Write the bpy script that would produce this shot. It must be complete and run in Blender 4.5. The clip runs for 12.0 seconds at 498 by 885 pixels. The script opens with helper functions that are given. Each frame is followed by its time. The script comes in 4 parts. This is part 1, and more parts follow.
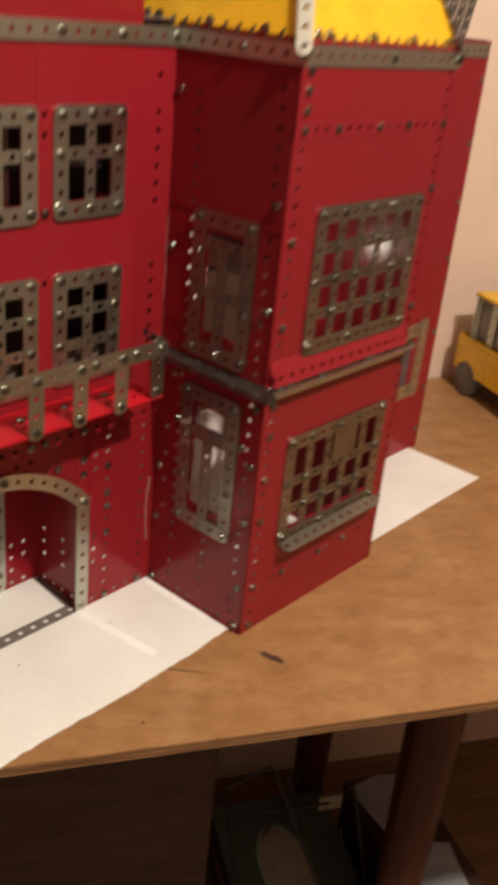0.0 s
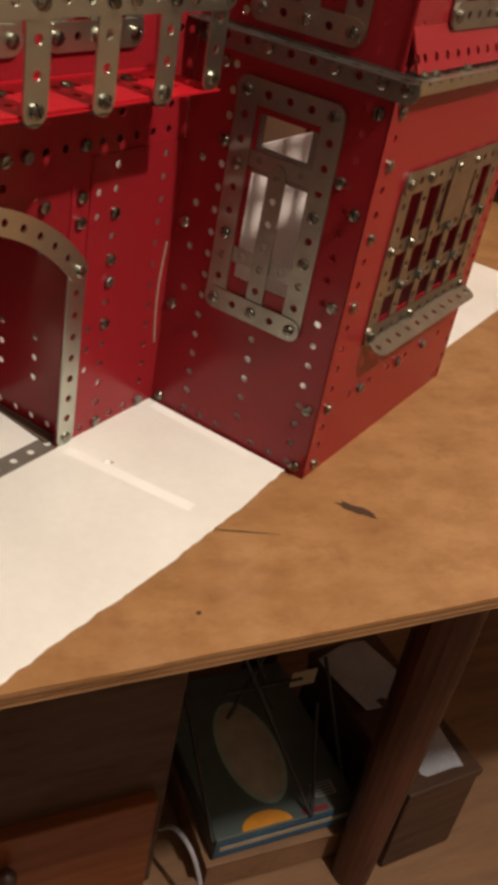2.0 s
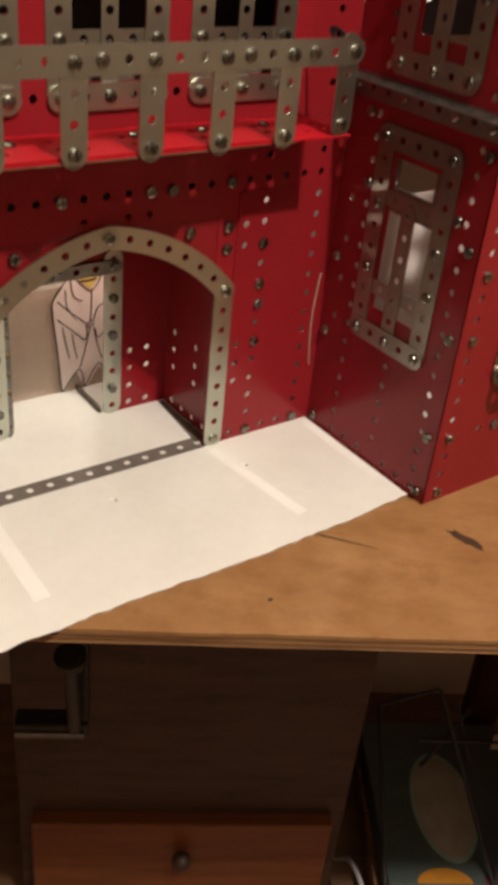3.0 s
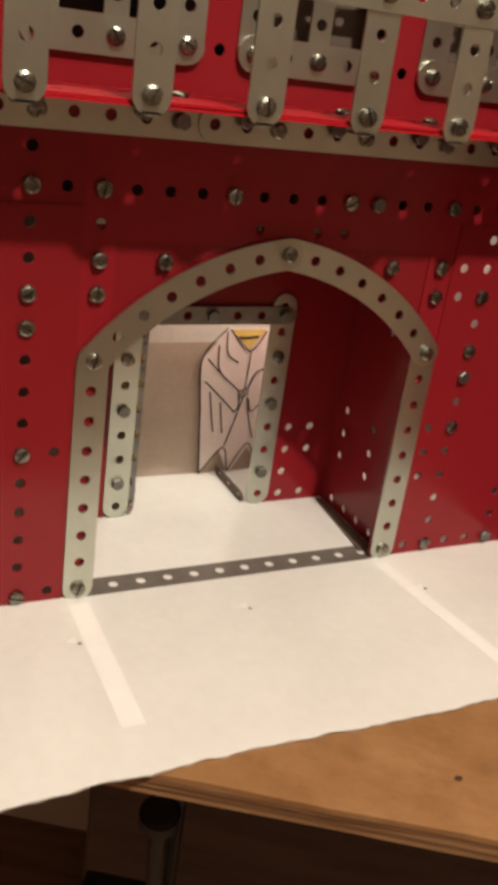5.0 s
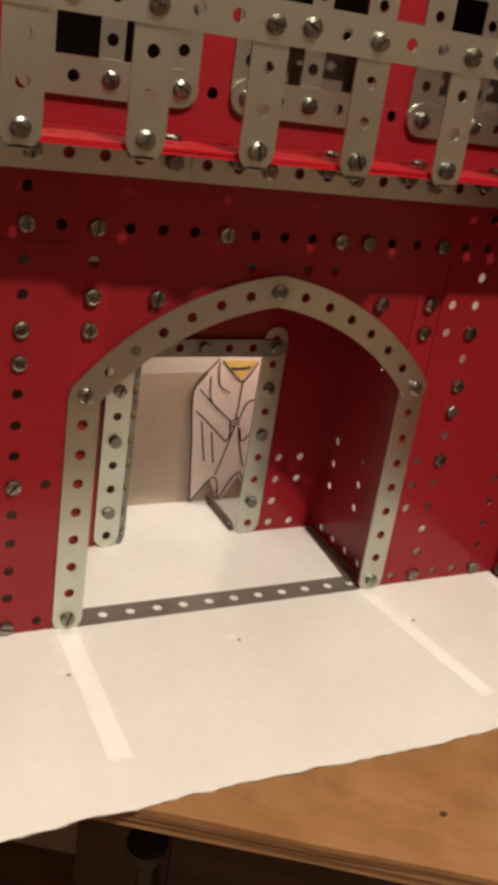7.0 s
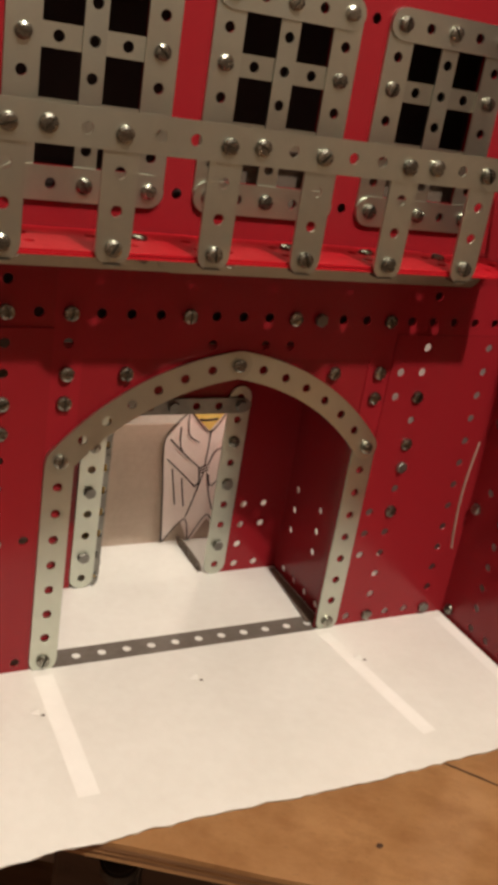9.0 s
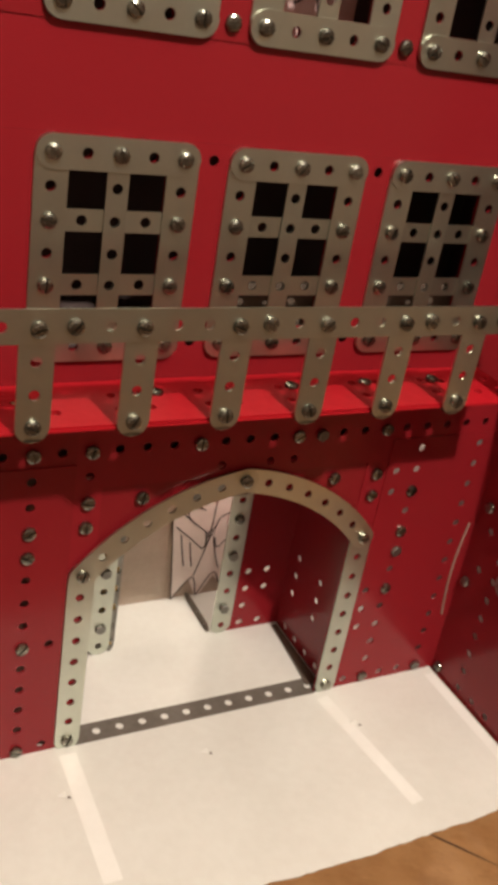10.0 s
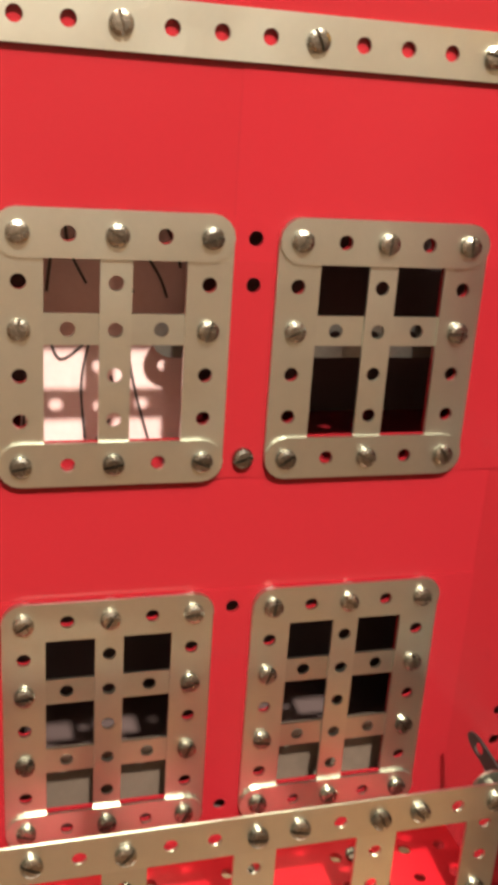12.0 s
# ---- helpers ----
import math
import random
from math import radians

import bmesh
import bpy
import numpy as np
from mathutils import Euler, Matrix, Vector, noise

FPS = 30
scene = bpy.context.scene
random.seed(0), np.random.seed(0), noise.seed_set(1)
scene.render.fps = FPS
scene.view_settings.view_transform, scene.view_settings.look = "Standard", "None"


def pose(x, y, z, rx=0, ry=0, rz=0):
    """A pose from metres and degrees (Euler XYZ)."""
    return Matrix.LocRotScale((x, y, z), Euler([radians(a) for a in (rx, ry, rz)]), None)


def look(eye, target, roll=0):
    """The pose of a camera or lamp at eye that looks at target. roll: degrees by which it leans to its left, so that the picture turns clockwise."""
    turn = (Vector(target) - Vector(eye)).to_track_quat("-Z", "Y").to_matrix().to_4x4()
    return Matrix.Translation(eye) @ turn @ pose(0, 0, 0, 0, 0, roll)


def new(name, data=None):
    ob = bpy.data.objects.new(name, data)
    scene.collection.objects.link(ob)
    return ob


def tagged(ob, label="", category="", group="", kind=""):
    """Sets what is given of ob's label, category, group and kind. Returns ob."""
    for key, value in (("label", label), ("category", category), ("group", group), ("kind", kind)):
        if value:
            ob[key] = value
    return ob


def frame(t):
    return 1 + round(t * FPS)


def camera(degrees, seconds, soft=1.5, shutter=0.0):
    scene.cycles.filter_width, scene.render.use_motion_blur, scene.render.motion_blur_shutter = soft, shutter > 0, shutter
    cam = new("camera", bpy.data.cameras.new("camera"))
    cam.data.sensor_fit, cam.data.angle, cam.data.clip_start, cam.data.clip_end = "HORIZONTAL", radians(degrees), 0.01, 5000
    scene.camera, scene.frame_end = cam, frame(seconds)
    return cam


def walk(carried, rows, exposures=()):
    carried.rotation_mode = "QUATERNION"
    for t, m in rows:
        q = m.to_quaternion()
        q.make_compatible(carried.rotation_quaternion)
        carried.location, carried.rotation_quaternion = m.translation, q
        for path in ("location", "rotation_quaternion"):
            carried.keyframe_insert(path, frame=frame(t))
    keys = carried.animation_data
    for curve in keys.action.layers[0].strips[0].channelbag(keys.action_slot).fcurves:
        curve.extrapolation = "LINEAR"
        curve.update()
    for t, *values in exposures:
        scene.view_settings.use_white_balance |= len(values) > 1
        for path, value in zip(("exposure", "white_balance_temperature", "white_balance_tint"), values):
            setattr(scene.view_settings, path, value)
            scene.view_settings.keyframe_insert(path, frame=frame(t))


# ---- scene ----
cam = camera(29.7, 12.0, soft=4.9, shutter=0.5)
PATH = [
    (0, (-0.266, -0.52, 0.493), (1.131, 0.623, -0.369), 6.0),
    (0.5, (-0.239, -0.367, 0.394), (1.187, 0.686, -0.531), 7.6),
    (1, (-0.214, -0.293, 0.319), (1.259, 0.625, -0.673), 10.9),
    (1.5, (-0.187, -0.291, 0.304), (1.314, 0.541, -0.724), 11.2),
    (2, (-0.172, -0.299, 0.307), (1.312, 0.5, -0.769), 11.6),
    (2.5, (-0.144, -0.367, 0.346), (1.082, 0.738, -0.783), 9.2),
    (3, (-0.131, -0.416, 0.325), (0.916, 0.917, -0.737), 6.0),
    (3.5, (-0.107, -0.39, 0.257), (0.858, 1.034, -0.765), 9.0),
    (3.7, (-0.076, -0.405, 0.253), (0.679, 1.125, -0.791), 8.5),
    (5.3, (-0.09, -0.317, 0.226), (0.782, 1.306, -0.55), 8.2),
    (5.5, (-0.088, -0.317, 0.227), (0.781, 1.307, -0.553), 8.3),
    (6, (-0.082, -0.315, 0.229), (0.76, 1.321, -0.556), 7.8),
    (6.5, (-0.083, -0.323, 0.237), (0.758, 1.316, -0.543), 8.2),
    (6.7, (-0.085, -0.325, 0.236), (0.775, 1.309, -0.531), 8.3),
    (8.5, (-0.099, -0.34, 0.261), (0.793, 1.283, -0.492), 9.5),
    (9, (-0.093, -0.35, 0.275), (0.806, 1.27, -0.479), 9.5),
    (9.5, (-0.091, -0.344, 0.273), (0.79, 1.257, -0.54), 9.7),
    (10, (-0.107, -0.337, 0.364), (0.789, 1.213, -0.528), 10.0),
    (10.5, (-0.068, -0.308, 0.366), (0.876, 1.168, -0.6), 10.7),
    (11, (0.019, -0.271, 0.41), (0.761, 1.407, -0.386), 9.0),
    (11.5, (0.05, -0.258, 0.438), (0.661, 1.513, -0.263), 5.0),
    (12, (0.056, -0.2505, 0.439), (0.583, 1.564, -0.205), 3.9),
]
EXPOSURES = [(0.0, 0.08), (0.5, 0.28), (1.0, 0.12), (2.0, 0.06), (10.3, 0.0), (11.0, 0.75), (11.4, 1.2), (12.0, 1.28)]
walk(cam, [(t, look(eye, target, roll)) for t, eye, target, roll in PATH], EXPOSURES)

# ---------- light ----------
def node_material(name, rough=0.5, metal=0.0, spec=0.5):
    m = bpy.data.materials.new(name)
    m.use_nodes = True
    b = m.node_tree.nodes["Principled BSDF"]
    b.inputs["Roughness"].default_value = rough
    b.inputs["Metallic"].default_value = metal
    b.inputs["Specular IOR Level"].default_value = spec
    return m, m.node_tree.nodes, m.node_tree.links, b


world = bpy.data.worlds.new("dim_room_air")
scene.world = world
world.use_nodes = True
world.node_tree.nodes["Background"].inputs[0].default_value = (1.0, 0.72, 0.5, 1)
world.node_tree.nodes["Background"].inputs[1].default_value = 0.03

LAMP = (0.12, -0.95, 1.40)
lamp_data = bpy.data.lights.new("lamp_bulb", "POINT")
lamp_data.energy, lamp_data.color, lamp_data.shadow_soft_size = 86.0, (1.0, 0.885, 0.765), 0.03
lamp_ob = new("lamp_bulb", lamp_data)
lamp_ob.matrix_world = pose(*LAMP)

# ---------- materials ----------


def mix_colour(N, L, fac, a, b):
    mx = N.new("ShaderNodeMix")
    mx.data_type = "RGBA"
    L.new(fac, mx.inputs[0])
    for sock, val in ((mx.inputs[6], a), (mx.inputs[7], b)):
        if isinstance(val, tuple):
            sock.default_value = (*val, 1)
        else:
            L.new(val, sock)
    return mx.outputs[2]


def noise_tex(N, L, scale, detail=4, stretch=None, rough=0.55):
    tc = N.new("ShaderNodeTexCoord")
    n = N.new("ShaderNodeTexNoise")
    n.inputs["Scale"].default_value, n.inputs["Detail"].default_value, n.inputs["Roughness"].default_value = scale, detail, rough
    out = tc.outputs["Object"]
    if stretch:
        mp = N.new("ShaderNodeMapping")
        mp.inputs["Scale"].default_value = stretch
        L.new(out, mp.inputs[0])
        out = mp.outputs[0]
    L.new(out, n.inputs[0])
    return n.outputs[0]


def ramp(N, L, src, lo, hi):
    r = N.new("ShaderNodeMapRange")
    r.inputs[1].default_value, r.inputs[2].default_value = lo, hi
    L.new(src, r.inputs[0])
    return r.outputs[0]


def bump(N, L, b, src, strength, dist):
    bp = N.new("ShaderNodeBump")
    bp.inputs["Strength"].default_value, bp.inputs["Distance"].default_value = strength, dist
    L.new(src, bp.inputs["Height"])
    L.new(bp.outputs[0], b.inputs["Normal"])


def surface(name, c1, c2, rough=(0.3, 0.5), metal=0.0, scale=40, fine=400, bumps=(0.15, 0.0005), stretch=None, lo=0.35, hi=0.65, spec=0.5, vary=0.0):
    """A surface of two colours mixed by a coarse and a fine noise."""
    m, N, L, b = node_material(name, metal=metal, spec=spec)
    n1, n2 = noise_tex(N, L, scale, 5, stretch), noise_tex(N, L, fine, 3, stretch)
    add = N.new("ShaderNodeMath")
    add.operation = "MULTIPLY_ADD"
    L.new(n2, add.inputs[0])
    add.inputs[1].default_value = 0.35
    L.new(n1, add.inputs[2])
    fac = ramp(N, L, add.outputs[0], lo + 0.17, hi + 0.17)
    col = mix_colour(N, L, fac, c1, c2)
    if vary:
        oi = N.new("ShaderNodeObjectInfo")
        hsv = N.new("ShaderNodeHueSaturation")
        mr = N.new("ShaderNodeMapRange")
        mr.inputs[3].default_value, mr.inputs[4].default_value = 1 - vary, 1 + vary
        L.new(oi.outputs["Random"], mr.inputs[0])
        L.new(mr.outputs[0], hsv.inputs["Value"])
        L.new(col, hsv.inputs["Color"])
        col = hsv.outputs[0]
    L.new(col, b.inputs["Base Color"])
    rr = N.new("ShaderNodeMapRange")
    rr.inputs[3].default_value, rr.inputs[4].default_value = rough
    L.new(fac, rr.inputs[0])
    L.new(rr.outputs[0], b.inputs["Roughness"])
    bump(N, L, b, add.outputs[0], *bumps)
    return m


def red_paint(name):
    """Glossy enamel on thin sheet steel: gentle waves, fine scuffs."""
    m, N, L, b = node_material(name, spec=0.3)
    wave, scuff = noise_tex(N, L, 9, 2), noise_tex(N, L, 35, 5, rough=0.6)
    oi = N.new("ShaderNodeObjectInfo")
    base = mix_colour(N, L, oi.outputs["Random"], (0.215, 0.0115, 0.016), (0.25, 0.0125, 0.019))
    col = mix_colour(N, L, ramp(N, L, scuff, 0.66, 0.95), base, (0.13, 0.005, 0.008))
    L.new(col, b.inputs["Base Color"])
    rr = N.new("ShaderNodeMapRange")
    rr.inputs[1].default_value, rr.inputs[2].default_value = 0.3, 0.75
    rr.inputs[3].default_value, rr.inputs[4].default_value = 0.17, 0.27
    L.new(scuff, rr.inputs[0])
    L.new(rr.outputs[0], b.inputs["Roughness"])
    bump(N, L, b, wave, 0.35, 0.004)
    return m


RED = red_paint("red_enamel")
# Brighter, matter red for the balcony floor: strong light from above is painted in.
RED_LIT = surface("lit_red_enamel", (0.42, 0.008, 0.016), (0.36, 0.007, 0.014), (0.42, 0.55), 0, 30, 200, (0.05, 0.0004), spec=0.22)
NICKEL = surface("nickel_plate", (0.60, 0.635, 0.555), (0.50, 0.53, 0.455), (0.28, 0.40), 1.0, 30, 260, (0.04, 0.0003), lo=0.2, hi=0.8, vary=0.10)
BRIGHT = surface("bolt_steel", (0.34, 0.345, 0.305), (0.19, 0.18, 0.15), (0.2, 0.34), 1.0, 200, 900, (0.06, 0.0003), vary=0.3)
# A darker copy of the nickel, for the tower's windows and roof ribs.
NICKEL_DARK = surface("darker_nickel", (0.36, 0.345, 0.295), (0.25, 0.235, 0.20), (0.3, 0.45), 1.0, 45, 300, (0.06, 0.0004), lo=0.25, hi=0.75, vary=0.12)
DULL = surface("dull_zinc", (0.27, 0.265, 0.24), (0.20, 0.195, 0.175), (0.35, 0.5), 1.0, 40, 300, (0.06, 0.0004), vary=0.12)
YELLOW = surface("yellow_enamel", (0.80, 0.47, 0.02), (0.66, 0.36, 0.015), (0.2, 0.38), 0, 25, 300, (0.15, 0.0006))
PAPER = surface("white_board", (0.77, 0.775, 0.735), (0.68, 0.675, 0.63), (0.32, 0.5), 0, 14, 220, (0.25, 0.0008), lo=0.3, hi=0.8)
PAPER_THIN = surface("drawing_paper", (0.82, 0.74, 0.70), (0.75, 0.67, 0.62), (0.6, 0.8), 0, 30, 500, (0.1, 0.0003))
# White paper with the red bounce of the storey's walls painted in as pink.
PINK = surface("paper_with_red_bounce", (0.80, 0.58, 0.56), (0.72, 0.50, 0.48), (0.6, 0.8), 0, 30, 500, (0.1, 0.0003))
BEIGE = surface("beige_card", (0.50, 0.41, 0.33), (0.42, 0.34, 0.27), (0.5, 0.7), 0, 20, 300, (0.1, 0.0004))
CARD = surface("grey_card", (0.70, 0.66, 0.60), (0.58, 0.54, 0.48), (0.5, 0.7), 0, 20, 300, (0.1, 0.0004))
INK = surface("black_ink", (0.02, 0.018, 0.018), (0.05, 0.04, 0.04), (0.5, 0.7), 0, 200, 900)
# Mostly non-metal: the threshold's grey reflection is painted as base colour.
ZINC = surface("zinc_painted_reflection", (0.20, 0.18, 0.155), (0.15, 0.13, 0.11), (0.5, 0.65), 0.3, 40, 300, (0.05, 0.0004))
BROWN = surface("brown_card", (0.13, 0.098, 0.074), (0.10, 0.075, 0.056), (0.6, 0.8), 0, 30, 300, (0.1, 0.0004))
# Dark fill; on the added inner sheets it paints the shade of the rooms.
DARK = surface("dark_fill", (0.085, 0.058, 0.056), (0.11, 0.076, 0.072), (0.6, 0.8), 0, 40, 300)
COLLAR = surface("yellow_paint_on_paper", (0.70, 0.55, 0.16), (0.6, 0.45, 0.1), (0.6, 0.8), 0, 60, 500)
WALLPAINT = surface("cream_wall_paint", (0.72, 0.56, 0.44), (0.66, 0.50, 0.39), (0.6, 0.8), 0, 3, 60, (0.12, 0.002))
# Tones of the unseen walls and ceiling are picked to limit bounce light.
DIMWALL = surface("unseen_wall_dark", (0.12, 0.085, 0.06), (0.09, 0.064, 0.045), (0.5, 0.7), 0, 3, 60, (0.12, 0.002))
MIDWALL = surface("unseen_wall_mid", (0.40, 0.31, 0.24), (0.35, 0.27, 0.21), (0.6, 0.8), 0, 3, 60, (0.12, 0.002))
CEIL = surface("ceiling_paint", (0.50, 0.45, 0.39), (0.45, 0.40, 0.35), (0.7, 0.9), 0, 3, 60, (0.1, 0.002))
FLOORWOOD = surface("tan_floor", (0.26, 0.145, 0.078), (0.19, 0.105, 0.056), (0.45, 0.65), 0, 6, 90, (0.2, 0.001), (1, 8, 1))
CHESTWOOD = surface("orange_pine", (0.22, 0.068, 0.018), (0.16, 0.046, 0.013), (0.3, 0.5), 0, 7, 60, (0.15, 0.001), (1, 5, 9))
LEGWOOD = surface("red_brown_wood", (0.085, 0.024, 0.012), (0.055, 0.016, 0.008), (0.3, 0.5), 0, 12, 90, (0.15, 0.001), (6, 6, 1))
DARKWOOD = surface("dark_brown_wood", (0.070, 0.036, 0.021), (0.050, 0.025, 0.015), (0.4, 0.6), 0, 10, 90, (0.15, 0.001), (1, 6, 6))
BLACK = surface("black_metal", (0.015, 0.015, 0.016), (0.03, 0.028, 0.026), (0.3, 0.5), 0, 60, 400)
TEAL = surface("grey_teal_board", (0.085, 0.112, 0.104), (0.066, 0.09, 0.085), (0.35, 0.5), 0, 30, 300)
BLUE = surface("blue_board", (0.02, 0.10, 0.20), (0.016, 0.08, 0.16), (0.35, 0.5), 0, 30, 300)
ORANGE = surface("orange_print", (0.62, 0.26, 0.03), (0.5, 0.2, 0.02), (0.4, 0.6), 0, 30, 300)
CREAM = surface("cream_print", (0.40, 0.36, 0.28), (0.32, 0.28, 0.21), (0.4, 0.6), 0, 30, 300)
PALEBLUE = surface("pale_green_print", (0.30, 0.42, 0.36), (0.24, 0.35, 0.3), (0.4, 0.6), 0, 30, 300)
MAROON = surface("maroon_print", (0.20, 0.03, 0.04), (0.15, 0.02, 0.03), (0.4, 0.6), 0, 30, 300)
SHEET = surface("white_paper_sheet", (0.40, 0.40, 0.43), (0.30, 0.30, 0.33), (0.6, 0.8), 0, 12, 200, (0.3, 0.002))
# Paler than the board: the bright sheen of the streaks is painted into the colour.
TAPE = surface("tape_painted_sheen", (0.90, 0.905, 0.87), (0.85, 0.85, 0.81), (0.10, 0.18), 0, 20, 300, (0.1, 0.0006))
GLOW, GN, GL, GB = node_material("lit_bulb_glass", 0.3)
GB.inputs["Base Color"].default_value = (0.9, 0.8, 0.7, 1)
GB.inputs["Emission Color"].default_value = (1.0, 0.86, 0.70, 1)
GB.inputs["Emission Strength"].default_value = 150.0
RUBBER = surface("grey_rubber", (0.12, 0.115, 0.105), (0.08, 0.078, 0.072), (0.5, 0.7), 0, 60, 400)


def plywood():
    """Worn birch plywood: long streaks, blotches, small dark marks."""
    m, N, L, b = node_material("worn_plywood")
    streak = noise_tex(N, L, 13, 7, (1.0, 2.0, 3), 0.7)
    blot = noise_tex(N, L, 38, 6, (1.0, 1.3, 1), 0.7)
    fine = noise_tex(N, L, 190, 5, (1, 2.2, 2), 0.75)
    scratch = noise_tex(N, L, 70, 3, (1.0, 14.0, 1), 0.6)
    c = mix_colour(N, L, ramp(N, L, streak, 0.34, 0.68), (0.255, 0.125, 0.046), (0.37, 0.205, 0.088))
    c = mix_colour(N, L, ramp(N, L, blot, 0.46, 0.74), c, (0.215, 0.098, 0.034))
    c = mix_colour(N, L, ramp(N, L, scratch, 0.66, 0.80), c, (0.45, 0.27, 0.13))
    c = mix_colour(N, L, ramp(N, L, fine, 0.58, 0.85), c, (0.15, 0.066, 0.025))
    L.new(c, b.inputs["Base Color"])
    rr = N.new("ShaderNodeMapRange")
    rr.inputs[3].default_value, rr.inputs[4].default_value = 0.30, 0.5
    L.new(blot, rr.inputs[0])
    L.new(rr.outputs[0], b.inputs["Roughness"])
    bump(N, L, b, fine, 0.15, 0.001)
    return m


PLY = plywood()
PLYDARK = surface("plywood_edge_dark", (0.16, 0.08, 0.035), (0.22, 0.11, 0.05), (0.5, 0.7), 0, 40, 400, (0.2, 0.0006), (1, 8, 8))
PLYLIGHT = surface("plywood_edge_light", (0.38, 0.21, 0.09), (0.30, 0.16, 0.07), (0.5, 0.7), 0, 40, 400, (0.2, 0.0006), (1, 8, 8))

# ---------- mesh helpers ----------
U = 0.0127            # spacing of the holes
HOLE = 0.165 * U * 1.0
TH = 0.0009           # sheet thickness
SEG = 16


def thing(name, label, category, m=Matrix(), group="", kind=""):
    ob = new(name)
    ob.empty_display_size = 0.01
    ob.matrix_basis = m
    return tagged(ob, label, category, group, kind)


def as_mesh(name, verts, faces, mat, smooth=False):
    me = bpy.data.meshes.new(name)
    me.from_pydata(verts, [], faces)
    me.materials.append(mat)
    if smooth:
        me.polygons.foreach_set("use_smooth", [True] * len(me.polygons))
    me.update()
    return me


def part(name, me, parent, m=Matrix(), label=""):
    ob = new(name, me)
    ob.parent = parent
    ob.matrix_basis = m
    return tagged(ob, label)


def from_bm(name, bm, mat, smooth=False):
    me = bpy.data.meshes.new(name)
    bmesh.ops.recalc_face_normals(bm, faces=bm.faces)
    bm.to_mesh(me)
    bm.free()
    me.materials.append(mat)
    if smooth:
        me.polygons.foreach_set("use_smooth", [True] * len(me.polygons))
    return me


def box_bm(size, at=(0, 0, 0), bevel=0.0, bm=None):
    """A box of that size whose base centre is at `at`."""
    own = bmesh.new()
    bmesh.ops.create_cube(own, size=1)
    for v in own.verts:
        v.co = Vector((v.co.x * size[0] + at[0], v.co.y * size[1] + at[1], (v.co.z + 0.5) * size[2] + at[2]))
    if bevel:
        bmesh.ops.bevel(own, geom=own.edges[:], offset=bevel, segments=2, profile=0.6, affect="EDGES")
    if bm is None:
        return own
    tmp = bpy.data.meshes.new("tmp")
    own.to_mesh(tmp)
    own.free()
    bm.from_mesh(tmp)
    bpy.data.meshes.remove(tmp)
    return bm


def ring(cx, cz, r):
    return [(cx + r * math.cos(2 * math.pi * k / SEG), cz + r * math.sin(2 * math.pi * k / SEG)) for k in range(SEG)]


def square_ring(cx, cz, hx, hz, left=False, right=False):
    """Border of one cell; a rounded end where it closes a strip."""
    out = []
    for k in range(SEG):
        a = 2 * math.pi * k / SEG
        c, s = math.cos(a), math.sin(a)
        if (right and c > 1e-6) or (left and c < -1e-6):
            out.append((cx + hx * c, cz + hz * s))
        else:
            f = 1 / max(abs(c), abs(s))
            out.append((cx + hx * c * f, cz + hz * s * f))
    return out


class Sheet:
    """Collects the faces of a punched sheet, front at y = 0, back at y = TH."""

    def __init__(self, thick=TH):
        self.v, self.f, self.t = [], [], thick

    def flat(self, pts):
        i = len(self.v)
        n = len(pts)
        self.v += [(x, 0, z) for x, z in pts] + [(x, self.t, z) for x, z in pts]
        self.f += [tuple(range(i, i + n)), tuple(reversed(range(i + n, i + 2 * n)))]

    def rim(self, pts, closed=True):
        i, n = len(self.v), len(pts)
        self.v += [(x, 0, z) for x, z in pts] + [(x, self.t, z) for x, z in pts]
        for k in range(n if closed else n - 1):
            j = (k + 1) % n
            self.f.append((i + k, i + n + k, i + n + j, i + j))

    def holed(self, border, hole):
        i, n = len(self.v), SEG
        for y in (0, self.t):
            self.v += [(x, y, z) for x, z in border] + [(x, y, z) for x, z in hole]
        for k in range(n):
            j = (k + 1) % n
            self.f.append((i + k, i + j, i + n + j, i + n + k))
            self.f.append((i + 2 * n + j, i + 2 * n + k, i + 3 * n + k, i + 3 * n + j))
        self.rim(hole[::-1])

    def mesh(self, name, mat, warp=None):
        v = [warp(*p) for p in self.v] if warp else self.v
        seen, where, keep = {}, [], []
        for p in v:                                   # weld what coincides
            key = (round(p[0], 6), round(p[1], 6), round(p[2], 6))
            if key not in seen:
                seen[key] = len(keep)
                keep.append(p)
            where.append(seen[key])
        return as_mesh(name, keep, [tuple(where[i] for i in q) for q in self.f], mat)


STRIPS = {}


def strip_sheet(n, half=0.5):
    """A punched strip with rounded ends, `half` its width."""
    sh = Sheet()
    h, e, edge = half * U, 0.5 * U, []
    for i in range(n):
        sh.holed(square_ring(i * U, 0, e, h, i == 0, i == n - 1), ring(i * U, 0, HOLE))
    for k in range(9):
        a = math.pi / 2 + math.pi * k / 8
        edge.append((e * math.cos(a), h * math.sin(a)))
    steps = [x for i in range(n) for x in (i - 0.5, i - 0.2071, i, i + 0.2071)]
    steps = [x for x in steps if 0.1 < x < n - 1.1]
    edge += [(x * U, -h) for x in steps]
    for k in range(9):
        a = -math.pi / 2 + math.pi * k / 8
        edge.append(((n - 1) * U + e * math.cos(a), h * math.sin(a)))
    edge += [(x * U, h) for x in reversed(steps)]
    sh.rim(edge)
    return sh


